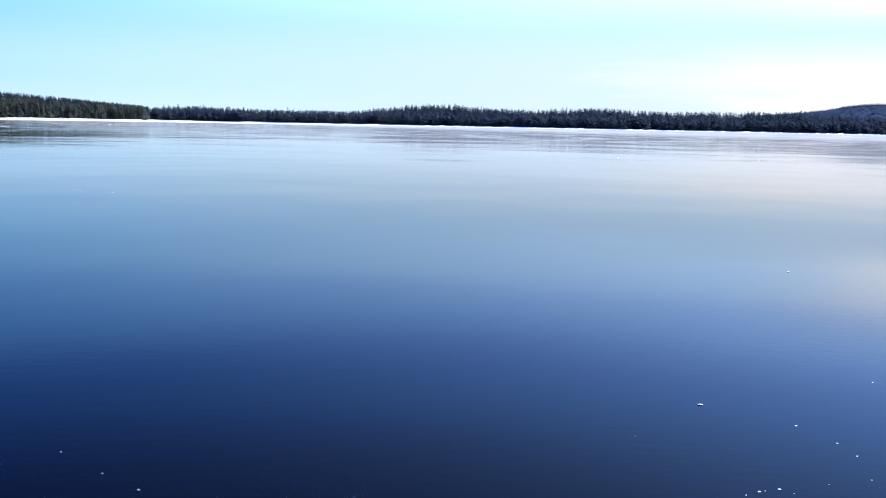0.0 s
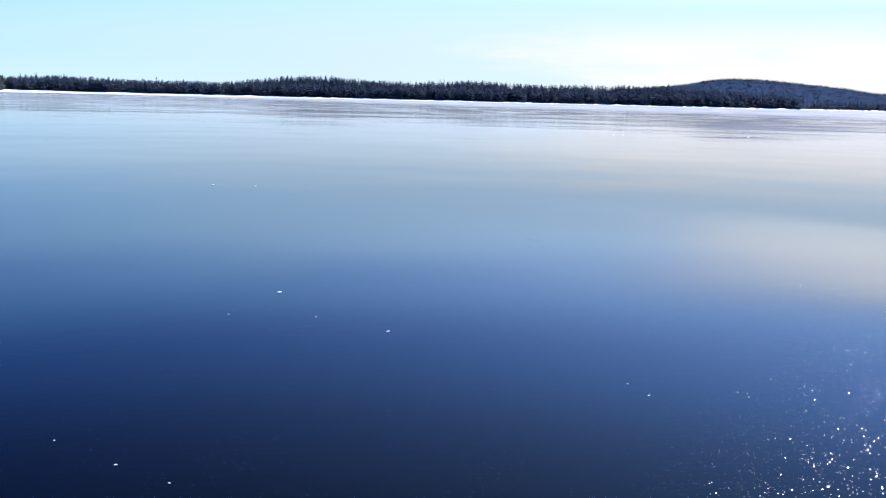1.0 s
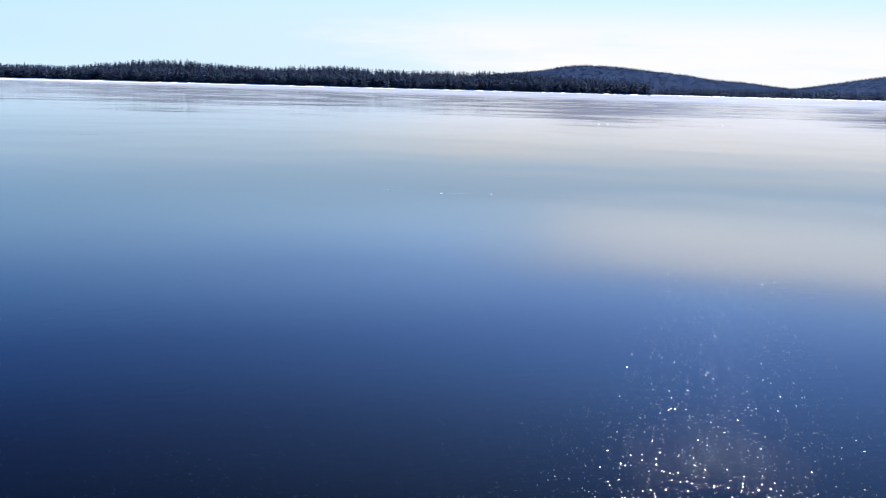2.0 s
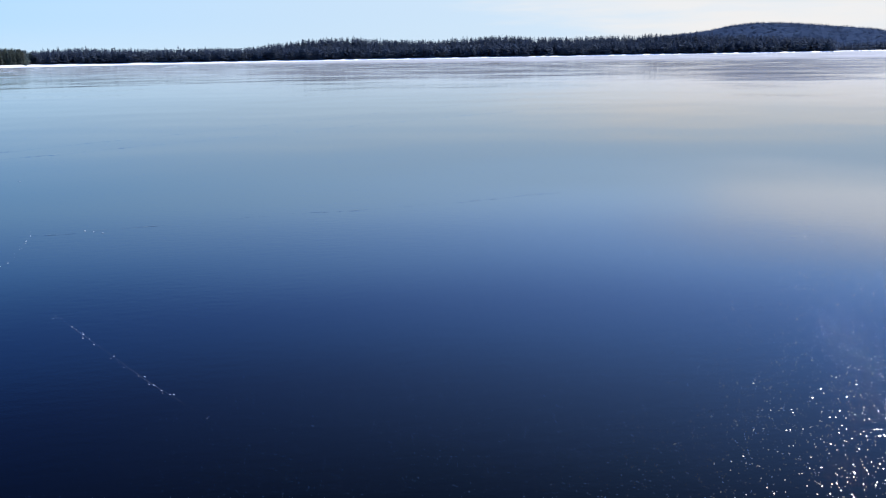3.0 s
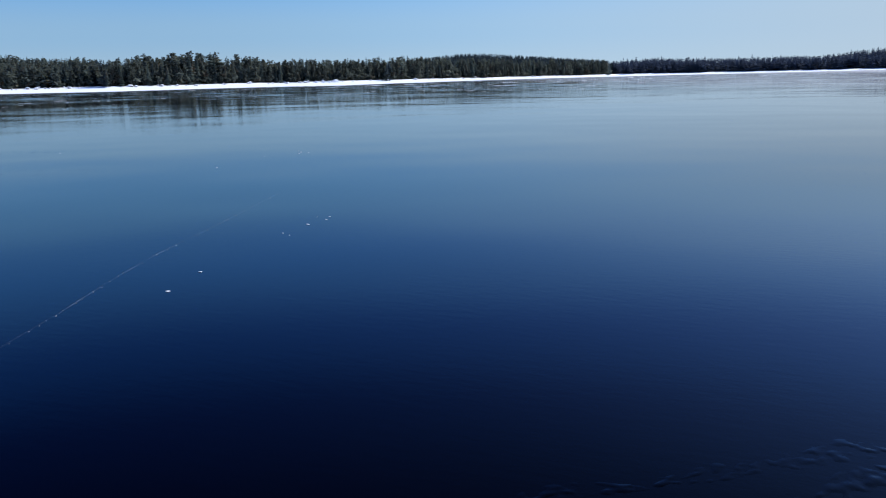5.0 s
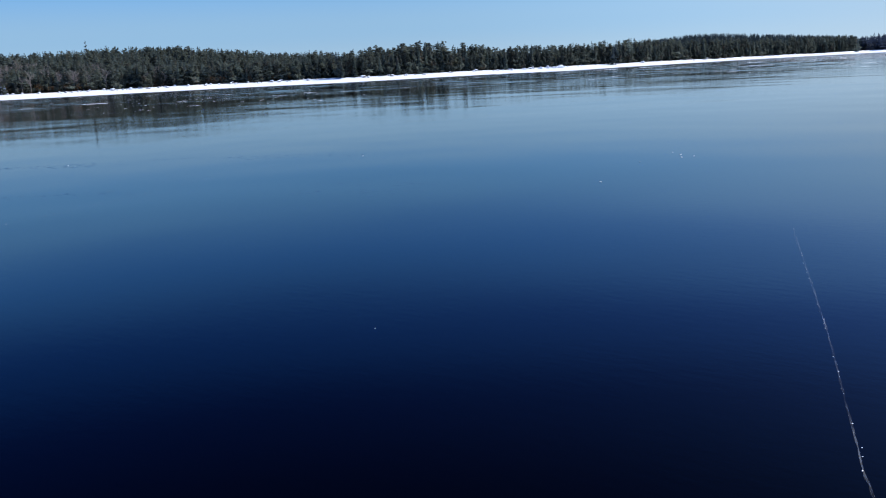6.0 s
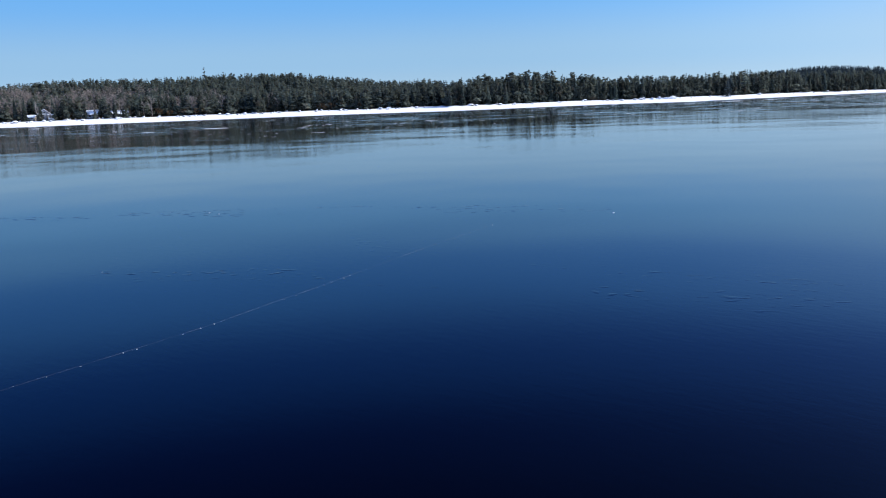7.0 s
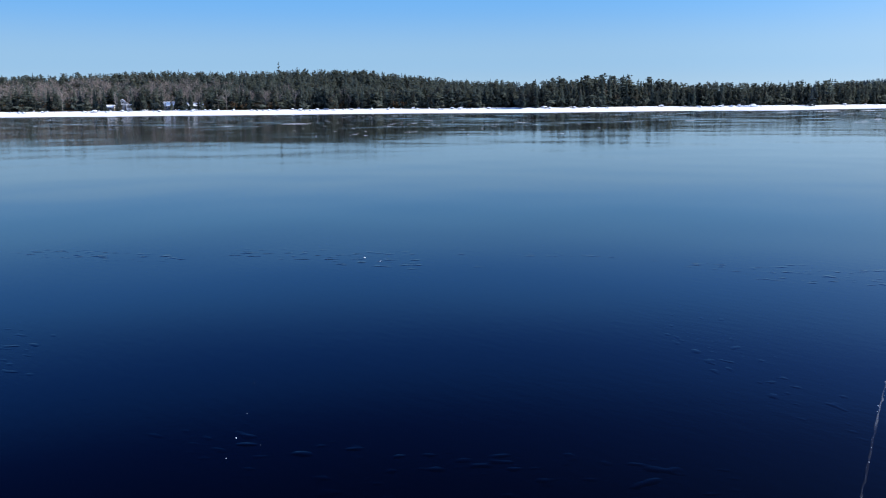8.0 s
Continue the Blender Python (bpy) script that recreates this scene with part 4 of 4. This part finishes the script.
def build_ripples():
    """Short crescent crests frozen into the sheet, in loose patches along each belt."""
    r = np.random.default_rng(77)
    for points, half, high in RIPPLES:
        p = np.array(points)
        at = np.r_[0, np.cumsum(np.linalg.norm(np.diff(p, axis=0), axis=1))]
        t = np.arange(0, at[-1], 0.022)
        x, y = np.interp(t, at, p[:, 0]), np.interp(t, at, p[:, 1])
        smooth = np.ones(45) / 45
        x, y = [np.convolve(np.pad(q, 22, mode="edge"), smooth, "valid") for q in (x, y)]
        dx, dy = np.gradient(x), np.gradient(y)
        ln = np.hypot(dx, dy)
        c = np.linspace(-1, 1, int(2 * half / 0.018) | 1)
        m = len(c)
        crest = soft_noise(r, (len(t), m), (1.35, 0.9)) + 0.45 * soft_noise(r, (len(t), m), (1.0, 0.7))
        patch = smoothstep((soft_noise(r, (len(t), m), (26, 11)) + 0.25 * soft_noise(r, (len(t), m), (7, 4)) + 0.1) / 1.1)
        ends = np.clip(np.minimum(t, t[-1] - t) / 1.2, 0, 1)[:, None]
        z = high * np.clip(crest - 0.6, 0, 2.0) * patch * (1 - c[None] ** 2) * ends - 0.0007
        off = c[None] * half
        v = np.stack([x[:, None] - (dy / ln)[:, None] * off, y[:, None] + (dx / ln)[:, None] * off, z], -1).reshape(-1, 3)
        i, j = np.meshgrid(np.arange(len(t) - 1), np.arange(m - 1), indexing="ij")
        q = (i * m + j).ravel()
        lifted = z.ravel() > -0.0006
        q = q[lifted[q] | lifted[q + 1] | lifted[q + m] | lifted[q + m + 1]]
        tris = np.concatenate([np.stack([q, q + m, q + m + 1], -1), np.stack([q, q + m + 1, q + 1], -1)])
        used, tris = np.unique(tris, return_inverse=True)
        tagged(new("ice_ripples", mesh("ice_ripples", v[used], tris.reshape(-1, 3), [ICE], flat=False)), "loose belt of small frozen ripples on the ice", "ice", kind="stuff")


build_ripples()

# crumbs of snow and ice lying on the sheet: place and size in metres
# the white crumb at (-7.85, 19.28) stands in for a sun glint
CRUMBS = ((1.5, 5.0, 0.034), (3.9, 10.0, 0.045), (-1.28, 3.65, 0.012), (-1.5, 3.82, 0.012), (-1.79, 4.07, 0.01), (1.34, 3.72, 0.011), (1.41, 3.76, 0.016), (1.44, 3.77, 0.008), (1.51, 3.79, 0.02), (1.56, 3.75, 0.008), (1.76, 3.86, 0.007), (2.05, 4.22, 0.014), (2.03, 4.4, 0.013), (2.75, 5.54, 0.014), (1.01, 4.45, 0.007), (1.98, 3.92, 0.008), (-7.85, 19.28, 0.05), (-8.56, 19.76, 0.03), (-7.08, 19.12, 0.035), (9.25, 48.08, 0.16), (9.78, 48.17, 0.14), (16.97, 48.7, 0.1), (1.92, 4.66, 0.02),
          (-6.3, 10.2, 0.045), (-5.5, 8.9, 0.03), (-6.64, 9.45, 0.018), (-6.0, 9.34, 0.018), (-4.2, 7.65, 0.015), (-4.15, 7.44, 0.02), (-7.2, 7.0, 0.012),
          (-6.86, 6.69, 0.016), (-6.6, 6.48, 0.012), (-20.0, 18.6, 0.02), (-20.2, 18.75, 0.016), (-20.1, 18.68, 0.012), (-22.1, 22.8, 0.025), (-28.1, 21.0, 0.018),
          (-30.27, 20.25, 0.022), (-30.28, 20.14, 0.016), (-34.7, 25.09, 0.02), (-34.56, 25.02, 0.018), (-34.79, 25.67, 0.05), (-35.03, 26.2, 0.016),
          (-34.8, 26.05, 0.03), (-34.89, 26.25, 0.026), (-40.57, 30.77, 0.04), (-40.94, 33.92, 0.035), (-33.9, 22.55, 0.04), (-34.17, 23.22, 0.036),
          (-41.26, 33.1, 0.025), (-41.13, 34.26, 0.04), (-41.43, 34.58, 0.025), (-40.82, 34.12, 0.03), (-38.17, 24.07, 0.01), (-52.8, 29.4, 0.035),
          (-52.5, 29.4, 0.03), (-48.76, 26.0, 0.009), (-49.05, 26.2, 0.006), (-49.51, 26.47, 0.006), (-48.6, 26.05, 0.006), (-48.55, 25.85, 0.007), (-47.2, 32.7, 0.03))


def build_crumbs():
    r = np.random.default_rng(88)
    shapes = []
    for q in range(6):
        bm = rock_shape(r, 0.45)
        me = bpy.data.meshes.new("snow_crumb")
        bm.to_mesh(me)
        bm.free()
        me.materials.append(CLUMP)
        shapes.append(me)
    for x, y, s in CRUMBS:
        o = new("snow_crumb", shapes[int(r.integers(0, 6))])
        o.matrix_basis = pose(x, y, 0.07 * s, 0, 0, r.uniform(-20, 60)) @ Matrix.Diagonal((0.6 * s * r.uniform(1.2, 1.9), 0.6 * s, 0.4 * s, 1))
        tagged(o, "small white crumb of snow on black ice", "snow", "snow crumbs on the ice")


build_crumbs()


def build_patches():
    """Thin windblown snow left on the ice near its edges."""
    r = np.random.default_rng(99)
    az = np.concatenate([r.uniform(18, 84, 220), r.normal(54, 4.5, 60), r.uniform(-48, 18, 380), r.normal(25, 6, 300)])
    d = np.concatenate([snow_edge(az[:220]) * r.uniform(0.28, 1.0, 220) ** 0.7, np.clip(r.normal(100, 18, 60), 78, 150),
                        snow_edge(az[280:660]) * r.uniform(0.12, 1.0, 380) ** 0.5, r.uniform(105, 270, 300)])
    p = spot(az, d)
    n = len(az)
    size = r.lognormal(-2.15, 0.6, n) * np.clip(d / 160, 0.35, 2.6)
    me = lenses("snow_patches", p[:, :2], size * r.uniform(1.0, 3.2, n), size * 0.4, np.clip(size * 0.04, 0.006, 0.03), np.radians(az) + r.normal(0, 0.4, n), SNOW, r, 11, 0.22)
    tagged(new("snow_patches", me), "thin windblown patches of snow on the ice", "snow", kind="stuff")


build_patches()


def build_frost():
    """Loose frost crystals that glitter in the sun."""
    r = np.random.default_rng(101)
    n = 200000
    along_way, out = r.uniform(2, 23, n), 1.2 + 8.0 * r.uniform(0, 1, n) ** 1.2
    x = -0.874 * along_way + 0.486 * out
    y = 0.486 * along_way + 0.874 * out
    s, w = r.uniform(0.0015, 0.0036, n), r.uniform(0, 6.28, n)
    tx, ty = r.normal(0, 0.056, n), r.normal(0, 0.056, n)
    v = []
    for a in (0, 1, 2):
        dx, dy = s * np.cos(w + a * 2.094), s * np.sin(w + a * 2.094)
        v.append(np.stack([x + dx, y + dy, 0.0024 + dx * tx + dy * ty], -1))
    v = np.stack(v, 1).reshape(-1, 3)
    f = np.arange(3 * n).reshape(-1, 3)
    tagged(new("frost_crystals", mesh("frost_crystals", v, f, [FROST])), "loose glittering frost crystals on the ice", "frost", kind="stuff")


build_frost()
